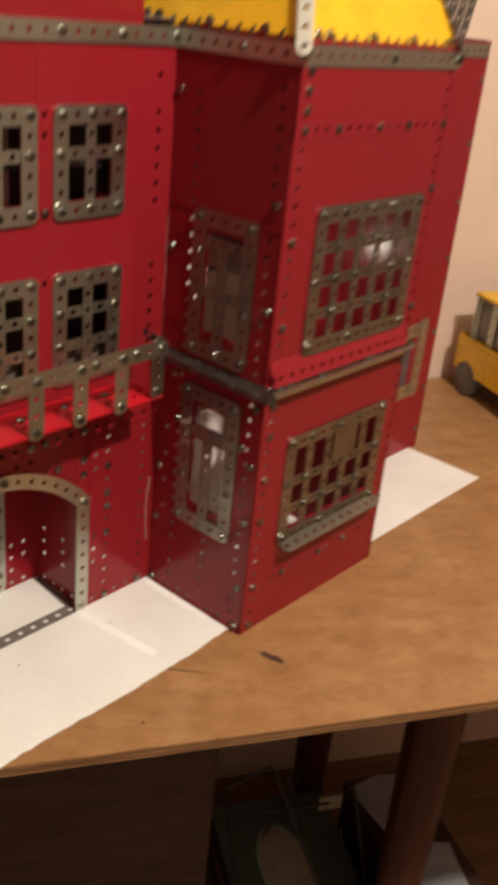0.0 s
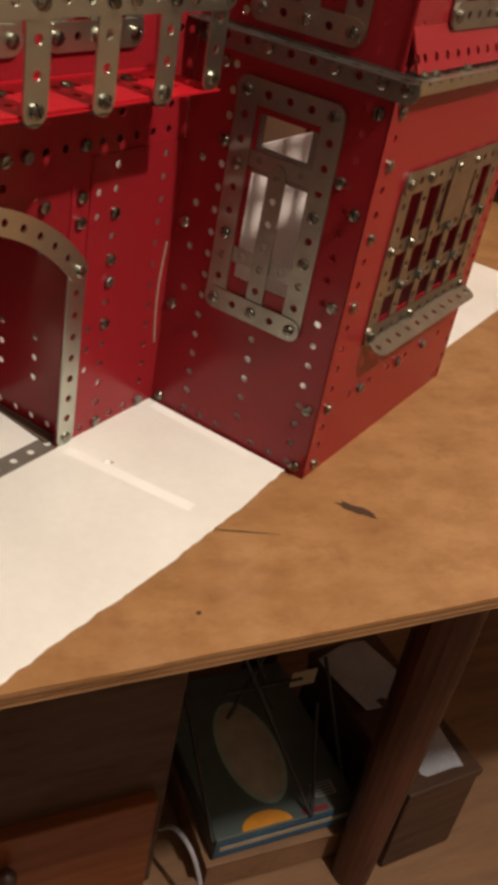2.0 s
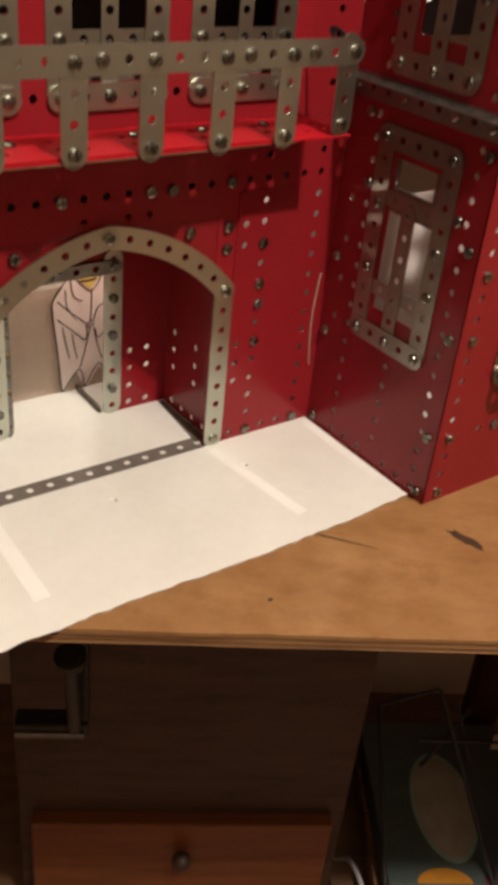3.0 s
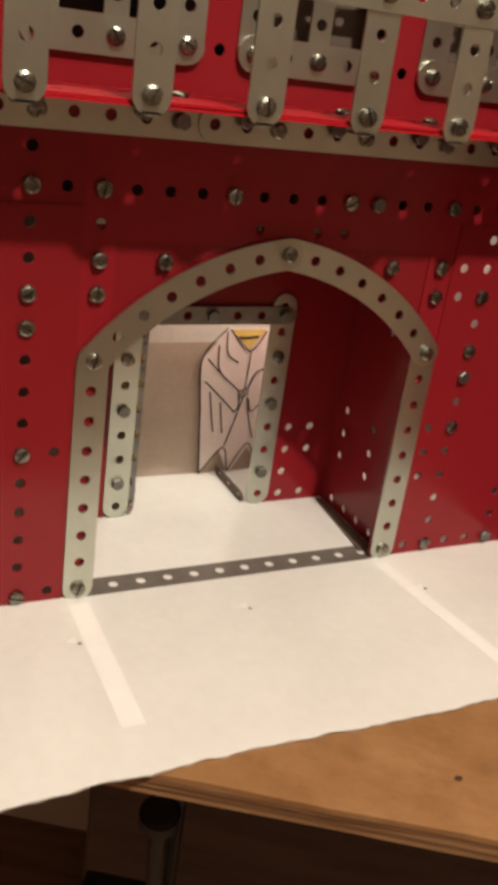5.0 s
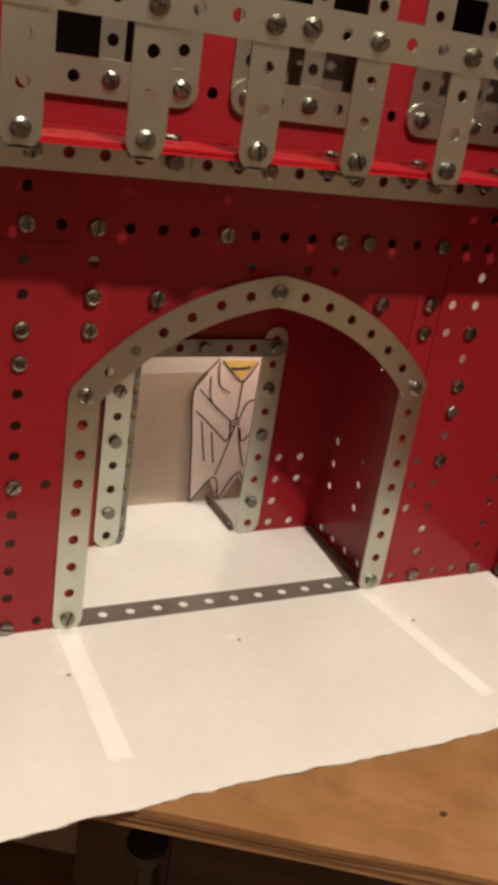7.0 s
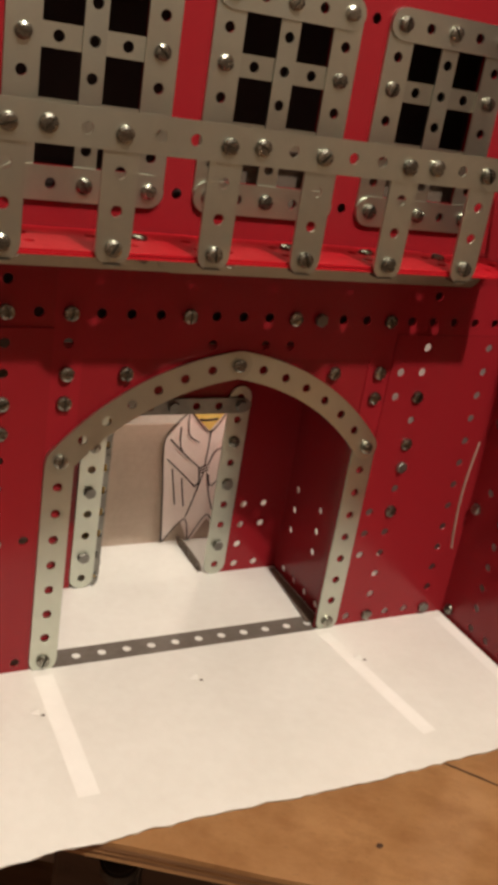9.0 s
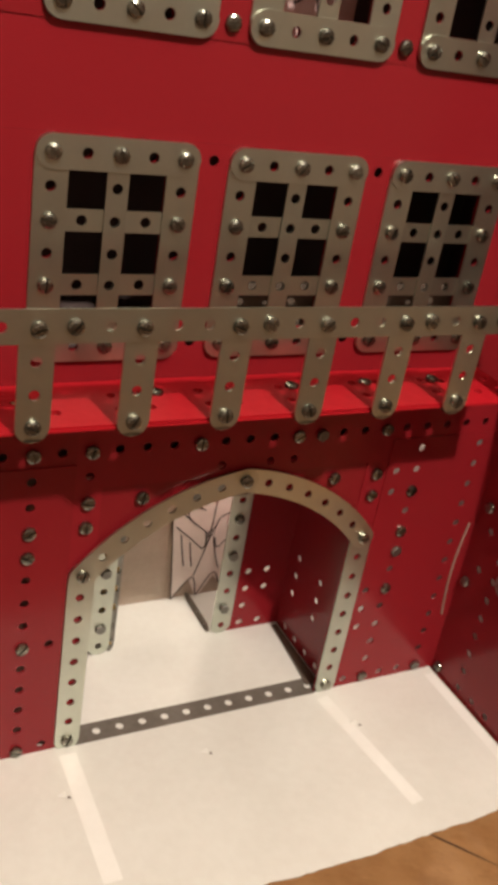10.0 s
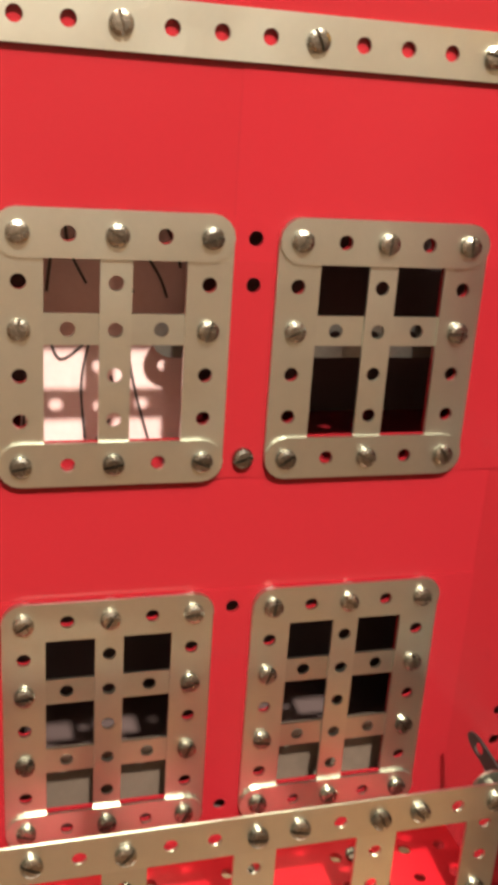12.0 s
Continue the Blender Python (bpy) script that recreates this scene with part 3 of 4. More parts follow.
rail = part("balcony_rail", strip_mesh(21), B, at(-4, bal_y - 0.22, 19.36), "long nickel strip as the balcony's hand rail")
for k in (3, 9, 15, 18, 20):
    bolt(rail, at(k, 0, 0))
# Metal bracket in black: the dark reflection on it is painted as its colour.
part("rail_bracket", strip_mesh(2, BLACK, 0.24), B, at(16.3, bal_y + 1.3, 19.7, pose(0, 0, 0, 0, 20, -80)))

# the turned-up edge of the corner plate: a pale strip paints its glint
ev, ef = [], []
for k in range(13):
    zz, bow = 3.4 + 0.42 * k, 0.22 * math.sin(math.pi * k / 12)
    ev += [((18.72 - bow) * U, -0.02 * U, zz * U), ((18.752 - bow) * U, -0.02 * U, zz * U), ((18.752 - bow) * U, -0.10 * U, zz * U), ((18.72 - bow) * U, -0.10 * U, zz * U)]
for k in range(12):
    b = 4 * k
    ef += [(b + i, b + (i + 1) % 4, b + 4 + (i + 1) % 4, b + 4 + i) for i in range(4)]
part("corner_edge_glint", as_mesh("corner_edge_glint", ev, ef + [(0, 3, 2, 1), (48, 49, 50, 51)], BEIGE), B, label="turned-up edge of the corner plate, its glint painted pale")

# tower: side and front plates
TX0, TX1, TY = 19.15, 34.3, -9.0
SIDE = at(TX0, 0, 0, pose(0, 0, 0, 0, 0, -90))      # x of the plate runs towards the front


def side_kind(a, z):
    ai = round(a)
    if 3.5 < a < 6.5 and (7.5 < z < 15.4 or 19.5 < z < 26.4):
        return "o"
    if abs(a - ai) < 0.2 and abs(z - math.floor(z) - 0.5) < 0.1:
        if ai in (8,) and z < 35:
            return "h"
        if ai == 2 and (z < 17 or 18 < z < 34):
            return "h"
        if ai == 5 and 1 < z < 6:
            return "h"
        if ai in (3, 4, 6, 7) and z < 1:
            return "h"
        if ai == 1 and 6 < z < 14 and int(z) % 2 == 0:
            return "h"
    return "s"


ae = [0] + [k + 0.5 for k in range(0, 9)] + [9.0]
for za, zb, dy in ((0, 17, 0), (17, 27, 0.0005), (27, 37, 0)):
    ze = [float(k) for k in range(za, zb + 1)]
    me = plate_mesh("tower_plate", ae, ze, lambda i, j: side_kind((ae[i] + ae[i + 1]) / 2, ze[j] + 0.5), RED)
    part("tower_plate", me, B, Matrix.Translation((dy, 0, 0)) @ SIDE)


def front_kind(x, z):
    xi = round(x)
    if abs(x - xi) > 0.2:
        return "s"
    if 22.6 < x < 32.4 and (6.9 < z < 13.1 or 20.2 < z < 27.6):
        return "o"
    if xi == 20 and z < 36.5 and int(z) % 1 == 0 and not 17 < z < 19:
        return "h"
    if xi == 34 and z < 36.5:
        return "h"
    if 31.9 < z < 32.9:
        return "h"
    if 3 < z < 4 and xi % 2 == 0:
        return "h"
    return "s"


fe = [19.15] + [k + 0.5 for k in range(19, 34)] + [34.3]
for za, zb, dy in ((0, 17, 0), (17, 32, 0.0005), (32, 37, 0)):
    ze = [float(k) for k in range(za, zb + 1)]
    me = plate_mesh("tower_plate", fe, ze, lambda i, j: front_kind((fe[i] + fe[i + 1]) / 2, ze[j] + 0.5), RED)
    part("tower_plate", me, B, Matrix.Translation((0, TY * U + dy, 0)))
for z in (0.5, 3.5, 8.5, 11.5, 14.5, 16.5, 21.5, 26.5, 32.5, 33.5, 34.5, 35.5):
    bolt(B, at(20, TY, z))
for z in (5.5, 16.5, 20.5, 28.5, 32.5):
    bolt(B, at(34, TY, z))
for x in (23, 27, 30):
    bolt(B, at(x, TY, 32.5))
    bolt(B, at(x, TY, 3.5), nut=True)


def tower_window(m, nx, nz, cols, rows, label):
    w = window(B, m, nx, nz, cols, rows, [(0, 0), (nx - 1, 0), (0, nz - 1), (nx - 1, nz - 1), (nx // 2, nz - 1), (4, 0), (7, nz - 1), (0, 4), (nx - 1, 4), (2, nz - 1)], label, 1.0, NICKEL_DARK)
    rnd = random.Random(nz)
    for x in cols:
        for z in rows:
            if rnd.random() < 0.5:
                bolt(w, at(x, -0.0011 / U, z), nut=rnd.random() < 0.5)
    return w


tower_window(at(22.6, TY, 19.8), 11, 9, (2, 4, 6, 8), (2, 4, 6), "large nickel strip lattice window on the tower")
lw = tower_window(at(22.4, TY, 6.4), 11, 8, (2, 4, 6, 8), (2, 4), "large nickel strip lattice window on the tower")
part("sill_strip", strip_mesh(11, NICKEL_DARK), lw, at(0, -0.65, -0.3, pose(0, 0, 0, -70, 0, 0)), "nickel strip standing out as a sill")
part("blank_plate", plate_mesh("blank_plate", [0, 2.6], [0, 3], lambda i, j: "s", NICKEL_DARK), lw, at(4.4, -0.22, 4.4))

# side windows of the tower
for z0, nz, bars, key in ((7.0, 10, (2.2, 6.4), 0), (19.0, 9, (3.6, 6.6), 1)):
    # Darker nickel here: the shade on the tower's side is put into the metal.
    w = window(B, SIDE @ at(2.8, 0, z0 - 0.2), 5, nz, (), bars, [(0, 0), (2, 0), (4, 0), (0, 3), (4, 3), (0, 6), (4, 5), (0, nz - 1), (4, nz - 1)], "tall nickel strip window in the tower's side", 1.0, NICKEL_DARK)
    part("mullion", strip_mesh(7, NICKEL_DARK, 0.42), w, at(2, -0.0011 / U, 0, UP))
    if key == 0:
        part("blank_plate", plate_mesh("blank_plate", [-0.38, 0.95, 3.15, 4.38], [5.85, 6.95, 8.5, 9.4], lambda i, j: "o" if i == 1 and j == 1 else "s", DULL), w, at(0, 0.02, 0), "dull metal plate with a square opening")
    else:
        part("blank_plate", plate_mesh("blank_plate", [0, 2.6], [0, 1.0], lambda i, j: "s", DULL), w, at(0.7, 0.05, 5.2), "dull blank metal plate")
for a, z in ((8.5, 0.5), (8.5, 3.5), (8.5, 8.5), (8.5, 12.5), (8.5, 16.4), (0.5, 0.5), (0.5, 5.5), (0.6, 9.5), (1.5, 16.5), (8.5, 22.5), (8.4, 28.5), (0.5, 24.5), (0.5, 33.5), (2, 13.5), (7.6, 13.5)):
    bolt(B, SIDE @ at(a, 0, z))


def girder(n, m, label, mat=None):
    """An angle girder: one flange on the wall, one standing out."""
    me = join("girder", [(strip_mesh(n, mat), at(0, -0.08, -0.42)), (strip_mesh(n, mat), at(0, -0.5, 0.0, pose(0, 0, 0, -90, 0, 0)))], mat or NICKEL)
    g = part("ledge", me, B, m, label)
    return g


g = girder(10, SIDE @ at(0.4, 0, 17.9), "nickel angle strip as a ledge round the tower", DULL)
for k in (0, 3, 6, 8, 9):
    bolt(g, at(k, -0.08, -0.42))
g = girder(15, at(19.8, TY, 17.9), "nickel angle strip as a ledge round the tower")
for k in (0, 1, 4, 9, 14):
    bolt(g, at(k, -0.5, 0.05, pose(0, 0, 0, -90, 0, 0)))
shelf = plate_mesh("ledge_plate", [19.3] + [k + 0.5 for k in range(19, 34)], [0, 1, 2.0], lambda i, j: "h" if j == 0 else "s", RED)
part("ledge_plate", shelf, B, at(0, TY - 0.55, 18.05, pose(0, 0, 0, -22, 0, 0)), "red plate sloping above the ledge")
# eaves strips
for m, n in ((SIDE @ at(0, -0.1, 36.2), 10), (at(19.4, TY - 0.1, 36.2), 16)):
    e = part("eaves_strip", strip_mesh(n), B, m, "nickel strip below the yellow roof")
    for k in (0, n // 2, n - 1):
        bolt(e, at(k, 0, 0))

# tower roof: steep yellow panels between nickel ribs
base = [(19.15, -9.0), (34.3, -9.0), (34.3, 4.0), (19.15, 4.0)]
RZ0, RZ1, INSET = 36.75, 50.0, 5.2


def roof_corner(k, f):
    (x, y) = base[k % 4]
    cx, cy = (19.15 + 34.3) / 2, -2.5
    sx, sy = (1 if x < cx else -1), (1 if y < cy else -1)
    return Vector(((x + sx * INSET * f) * U, (y + sy * INSET * f) * U, (RZ0 + (RZ1 - RZ0) * f) * U))


for k in range(4):
    a, b, c, d = roof_corner(k, 0), roof_corner(k + 1, 0), roof_corner(k + 1, 1), roof_corner(k, 1)
    nrm = (b - a).cross(d - a).normalized()
    v = [a, b, c, d, a - nrm * TH, b - nrm * TH, c - nrm * TH, d - nrm * TH]
    rp = part("roof_panel", as_mesh("roof_panel", v, [(0, 1, 2, 3), (7, 6, 5, 4), (0, 4, 5, 1), (1, 5, 6, 2), (2, 6, 7, 3), (3, 7, 4, 0)], YELLOW), B, label="sloping yellow roof panel")
    up = (d - a).normalized()
    along = (b - a).normalized()
    rot = Matrix((along, -nrm, up)).transposed().to_4x4()
    n = int((b - a).length / U)
    for j in range(1, n):
        if j % 4 == 2 or j == 1:
            bolt(rp, Matrix.Translation(a + along * U * j + up * U * 0.55 + nrm * 0.0001) @ rot)
    # a toothed row where the strip meets the panel
    for j in range(1, n):
        part("lug", from_bm("lug", box_bm((0.18 * U, 0.0012, 0.55 * U), (0, 0, 0), 0.0), DULL), rp, Matrix.Translation(a + along * U * (j + 0.45) + nrm * 0.0008) @ rot)
    e = (d - a).length
    out = (Vector((a.x, a.y, 0)) - Vector((26.7 * U, -2.5 * U, 0))).normalized()
    xa = (d - a).normalized()
    ya = -(out - xa * out.dot(xa)).normalized()
    za = xa.cross(ya)
    part("roof_rib", strip_mesh(14, NICKEL_DARK, 0.42), B, Matrix.Translation(a - ya * 0.002 - xa * 0.2 * U) @ Matrix((xa, ya, za)).transposed().to_4x4(), "nickel strip along the roof's hip")

# tower right side, wing beyond, and a small side balcony
part("tower_plate", plate_mesh("tower_plate", [0, 9.0], [0, 37], lambda i, j: "s", RED), B, at(TX1, TY, 0, pose(0, 0, 0, 0, 0, 90)))
wing_e = [34.3 + k for k in range(21)] + [55.0]
part("wing_plate", plate_mesh("wing_plate", wing_e, [0, 1, 6, 12, 17, 18, 27, 36, 37], lambda i, j: "s", RED), B, at(0, 0, 0), "red punched plate wall of the far wing")
for z in (2, 6.5, 12, 19, 24, 29, 34):
    bolt(B, at(54.4, 0, z))
part("wing_strip", strip_mesh(20), B, at(35.2, -0.15, 36.3))
for m, n in ((at(34.6, -8.8, 18.3), 3), (at(34.6, -8.8, 13.6), 3), (at(36.6, -8.9, 13.6, UP), 6)):
    part("bracket_strip", strip_mesh(n), B, m)
part("bracket_plate", plate_mesh("bracket_plate", [34.4, 36.4], [13.8, 18.0], lambda i, j: "s", DARK), B, at(0, -8.3, 0))
part("wing_parapet", plate_mesh("wing_parapet", [35.5, 44], [37, 44], lambda i, j: "s", RED), B, at(0, -0.3, 0))
for k in range(4):
    part("parapet_strip", strip_mesh(12, DULL), B, at(45 + 1.3 * k, -0.6, 36.6, pose(0, 0, 0, 0, -74, 0)))

# closing walls, floors and roof of the hollow building; dark inner sheets paint its shade
BACK = 14.0
part("side_plate", plate_mesh("side_plate", [0, BACK], [0, 44], lambda i, j: "s", RED), B, at(X_LEFT, 0, 0, pose(0, 0, 0, 0, 0, 90)))
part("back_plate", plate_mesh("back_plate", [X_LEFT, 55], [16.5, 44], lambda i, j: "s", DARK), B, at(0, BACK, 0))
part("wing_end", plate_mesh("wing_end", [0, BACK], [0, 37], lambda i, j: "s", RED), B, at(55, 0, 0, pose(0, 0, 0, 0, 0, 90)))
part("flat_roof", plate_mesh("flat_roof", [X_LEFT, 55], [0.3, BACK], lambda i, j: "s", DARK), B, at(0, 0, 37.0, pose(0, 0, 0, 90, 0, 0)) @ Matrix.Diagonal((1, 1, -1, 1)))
part("upper_floor", plate_mesh("upper_floor", [X_LEFT + 0.2, 18.9], [0.2, 9], lambda i, j: "s", DARK), B, at(0, 0, 17.0, pose(0, 0, 0, -90, 0, 0)), "added floor inside the upper storey, darkened to paint its shade")
# Added wall: stops the tower bulb's light from leaking into the upper storeys.
part("light_stop_wall", plate_mesh("light_stop_wall", [0.15, 11.2], [0.2, 36.8], lambda i, j: "s", DARK), B, at(19.0, 0, 0, pose(0, 0, 0, 0, 0, 90)), "added dark wall that keeps tower light out of the building")
# Unseen floor, made red to bounce pink light onto the paper by the window.
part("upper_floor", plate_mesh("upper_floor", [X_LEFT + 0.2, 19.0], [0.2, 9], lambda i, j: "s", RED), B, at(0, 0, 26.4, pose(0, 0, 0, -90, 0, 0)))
# A beige card in brown: the shade on it is put into the colour.
part("sill_card", plate_mesh("sill_card", [4.6, 16.2], [17.1, 19.2], lambda i, j: "s", BROWN), B, at(0, 0.7, 0), "low card behind the lower windows, beige darkened to brown as shade")
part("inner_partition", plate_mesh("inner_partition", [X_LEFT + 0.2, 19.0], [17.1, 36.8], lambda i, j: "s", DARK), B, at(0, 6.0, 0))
part("tower_lining", plate_mesh("tower_lining", [19.6, 33.8], [0.2, 11.4], lambda i, j: "s", PAPER_THIN), B, at(0, 0.9, 0), "pale card standing inside the tower")
part("tower_lining", plate_mesh("tower_lining", [19.6, 24.0], [20.5, 26], lambda i, j: "s", PAPER_THIN), B, at(0, 0.9, 0))
part("tower_floor", plate_mesh("tower_floor", [19.4, 34.1], [-8.8, 6], lambda i, j: "s", PAPER), B, at(0, 0, 0.12, pose(0, 0, 0, -90, 0, 0)), "white board floor inside the tower")

# Added dark sheet, so that the holes above the arch look shaded.
part("hole_shade_sheet", plate_mesh("hole_shade_sheet", [X_LEFT + 0.3, 18.9], [12.7, 16.6], lambda i, j: "s", DARK), B, at(0, 0.7, 0), "added dark sheet that paints the shade behind the wall's holes")

# passage behind the arch
PW = 13.1
part("passage_wall", plate_mesh("passage_wall", [0.1] + [k + 0.5 for k in range(0, 5)] + [4.95], [float(k) for k in range(13)],
     lambda i, j: "h" if (i in (1, 3) and j in (2, 3, 4)) or (i == 3 and j == 8) or j == 0 and 0 < i < 5 else "s", RED), B, at(PW, 5.16, 0, pose(0, 0, 0, 0, 0, -90)), "red punched plate lining the passage")
base_v = [((x + d) * U, y * U, z * U) for x, y, d in ((PW - 0.75, 0.45, 0), (PW - 0.1, 0.45, 0), (PW - 0.1, 4.75, 0), (PW - 0.35, 4.75, 0)) for z in (0.135, 0.2)]
part("passage_base", as_mesh("passage_base", base_v, [(1, 3, 5, 7), (6, 4, 2, 0), (0, 2, 3, 1), (2, 4, 5, 3), (4, 6, 7, 5), (6, 0, 1, 7)], BROWN), B, label="brown card strip along the foot of the passage wall")
part("passage_wall", plate_mesh("passage_wall", [0, 4.8], [float(k) for k in range(13)], lambda i, j: "s", RED), B, at(0.7, 0.1, 0, pose(0, 0, 0, 0, 0, 90)))
part("passage_ceiling", plate_mesh("passage_ceiling", [0.7, 13.05], [0.2, 4.9], lambda i, j: "s", RED), B, at(0, 0, 12.4, pose(0, 0, 0, 90, 0, 0)) @ Matrix.Diagonal((1, 1, -1, 1)))
pk = [9.9, 10.5, 11.5, 12.5, 13.18]
part("inner_plate", plate_mesh("inner_plate", pk, [float(k) for k in range(13)], lambda i, j: "h" if (i == 1 and j in (0, 1, 2, 3)) or (i == 2 and j in (0, 2, 3)) else "s", RED), B, at(0, 5.0, 0), "red punched plate beside the inner doorway")
part("inner_plate", plate_mesh("inner_plate", [0.75, 1.5, 2.5, 3.4], [float(k) for k in range(13)], lambda i, j: "h" if i == 1 and 0 < j < 8 else "s", RED), B, at(0, 5.0, 0))
part("inner_plate", plate_mesh("inner_plate", [3.4, 9.9], [8.0, 12.35], lambda i, j: "s", RED), B, at(0, 5.0, 0))
for x in (3.85, 9.96):
    p = part("inner_post", strip_mesh(9), B, at(x, 4.9, 0.62, UP), "nickel strip beside the inner doorway")
    for k in (1, 4, 6):
        bolt(p, at(k, 0, 0), nut=k != 6)
part("hinge_strip", strip_mesh(8, DULL, 0.2), B, at(4.42, 5.0, 0.62, UP), "dull metal hinge strip of the inner door")
li = part("inner_lintel", strip_mesh(7, DULL, NARROW), B, at(3.96, 4.8, 8.3), "dull metal strip over the inner doorway")
for k in (3, 6):
    bolt(li, at(k, 0, 0), nut=True)
part("inner_jamb", strip_mesh(3, BROWN), B, at(9.40, 5.45, 0.36, pose(0, 0, 0, 0, 0, 90) @ Matrix.Diagonal((1, 1, 0.45, 1))))
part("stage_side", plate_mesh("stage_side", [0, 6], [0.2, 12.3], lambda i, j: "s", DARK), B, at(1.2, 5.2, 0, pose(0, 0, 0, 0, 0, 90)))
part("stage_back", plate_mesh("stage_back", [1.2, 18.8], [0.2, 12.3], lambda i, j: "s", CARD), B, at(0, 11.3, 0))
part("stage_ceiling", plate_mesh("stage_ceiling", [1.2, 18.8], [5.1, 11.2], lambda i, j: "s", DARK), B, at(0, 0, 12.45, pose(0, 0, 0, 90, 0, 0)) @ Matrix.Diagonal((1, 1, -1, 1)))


def swing_door(m):
    """The yellow inner door, swung open: five punched strips bolted to a yellow plate."""
    me = plate_mesh("door", [-0.5] + [k + 0.5 for k in range(5)], [0.0] + [k + 0.5 for k in range(8)] + [8.1], lambda i, j: "h" if j in (1, 7) else "s", YELLOW)
    d = part("door", me, B, m, "yellow plate door with upright nickel strips, swung open")
    for k in range(5):
        st = part("door_strip", strip_mesh(7), d, at(0.92 * k, -0.0011 / U, 0.55, UP))
        for j in (0, 5 if k == 0 else 6):
            bolt(st, at(j, 0, 0))
        bolt(d, at(k, 0.0024 / U, 7.3, pose(0, 0, 0, 0, 0, 180)), nut=True)
    return d


swing_door(at(4.62, 5.75, 0.3, pose(0, 0, 0, 0, 0, 86)))
for dx, dz in ((4.42, 1.5), (4.45, 0.8), (4.45, 7.1), (4.42, 6.2)):
    bolt(B, at(dx, 5.2, dz, pose(0, 0, 0, 0, 0, 90)), nut=True)

# ---------- small bulbs lit inside the building ----------


def inside_bulb(x, y, z, watts, hang):
    """A small lit bulb on a wire from the ceiling above it."""
    b = thing("model_bulb", "small lit bulb hanging inside the toy building", "bulb", at(x, y, z), "bulbs inside the building")
    bm = bmesh.new()
    bmesh.ops.create_uvsphere(bm, u_segments=14, v_segments=10, radius=0.0032)
    glass = part("glass", from_bm("glass", bm, GLOW, True), b, label="small glowing glass bulb")
    glass.visible_shadow = False
    part("socket", from_bm("socket", cyl_bm(0.0024, 0.006, 12, "Z", 0.0004), DULL), b, pose(0, 0, 0.0062))
    part("wire", from_bm("wire", cyl_bm(0.0006, hang * U - 0.009, 6, "Z"), BLACK), b, pose(0, 0, 0.009 + (hang * U - 0.009) / 2))
    light = bpy.data.lights.new("model_bulb_light", "POINT")
    light.energy, light.color, light.shadow_soft_size = watts, (1.0, 0.86, 0.72), 0.0034
    lo = new("model_bulb_light", light)
    lo.matrix_basis = at(x, y, z)


inside_bulb(10.6, 6.6, 10.6, 0.045, 1.8)
inside_bulb(16.0, 5.6, 10.4, 0.03, 2.0)
inside_bulb(26.4, -0.7, 21.8, 0.055, 15.1)

# ---------- things in the building ----------


def ribbon(name, lines, width, m, parent, mat, y=-0.0004):
    """Drawn lines as thin raised ribbons of ink."""
    v, f = [], []
    for line in lines:
        pts = []
        for i in range(len(line) - 1):
            p0, p1, p2, p3 = [Vector(line[min(max(k, 0), len(line) - 1)]) for k in (i - 1, i, i + 1, i + 2)]
            for s in range(5):
                t = s / 5
                pts.append(0.5 * (2 * p1 + (p2 - p0) * t + (2 * p0 - 5 * p1 + 4 * p2 - p3) * t * t + (3 * p1 - p0 - 3 * p2 + p3) * t ** 3))
        pts.append(Vector(line[-1]))
        b = len(v)
        for i, p in enumerate(pts):
            d = (pts[min(i + 1, len(pts) - 1)] - pts[max(i - 1, 0)]).normalized()
            s = Vector((-d.y, d.x)) * width / 2
            v += [((p.x - s.x) * U, y, (p.y - s.y) * U), ((p.x + s.x) * U, y, (p.y + s.y) * U)]
        f += [(b + 2 * i, b + 2 * i + 1, b + 2 * i + 3, b + 2 * i + 2) for i in range(len(pts) - 1)]
    part(name, as_mesh(name, v, f, mat), parent, m)


def cutout(m, outline, lines, label, collar=None, paper=None):
    c = thing("paper_cutout", label, "paper cutout", m)
    n = len(outline)
    v = [(x * U, 0, z * U) for x, z in outline] + [(x * U, 0.0003, z * U) for x, z in outline]
    bm = bmesh.new()
    vs = [bm.verts.new(p) for p in v]
    bm.faces.new(vs[:n])
    bm.faces.new(vs[n:][::-1])
    for i in range(n):
        bm.faces.new((vs[i], vs[n + i], vs[n + (i + 1) % n], vs[(i + 1) % n]))
    bmesh.ops.triangulate(bm, faces=[q for q in bm.faces if len(q.verts) > 4])
    part("sheet", from_bm("sheet", bm, paper or PAPER_THIN), c)
    for line in lines:
        ribbon("ink_line", [line], 0.062, FLAT, c, INK)
    if collar:
        part("collar_patch", as_mesh("collar_patch", [(x * U, -0.0003, z * U) for x, z in collar], [tuple(range(len(collar)))], COLLAR), c, label="patch of yellow paint")
    return c


robe = [(0.45, 0.0), (0.0, 5.25), (1.08, 6.6), (3.2, 6.6), (3.4, 0.3), (2.62, 1.1), (1.95, 0.0), (1.72, 0.05), (1.3, 1.05)]
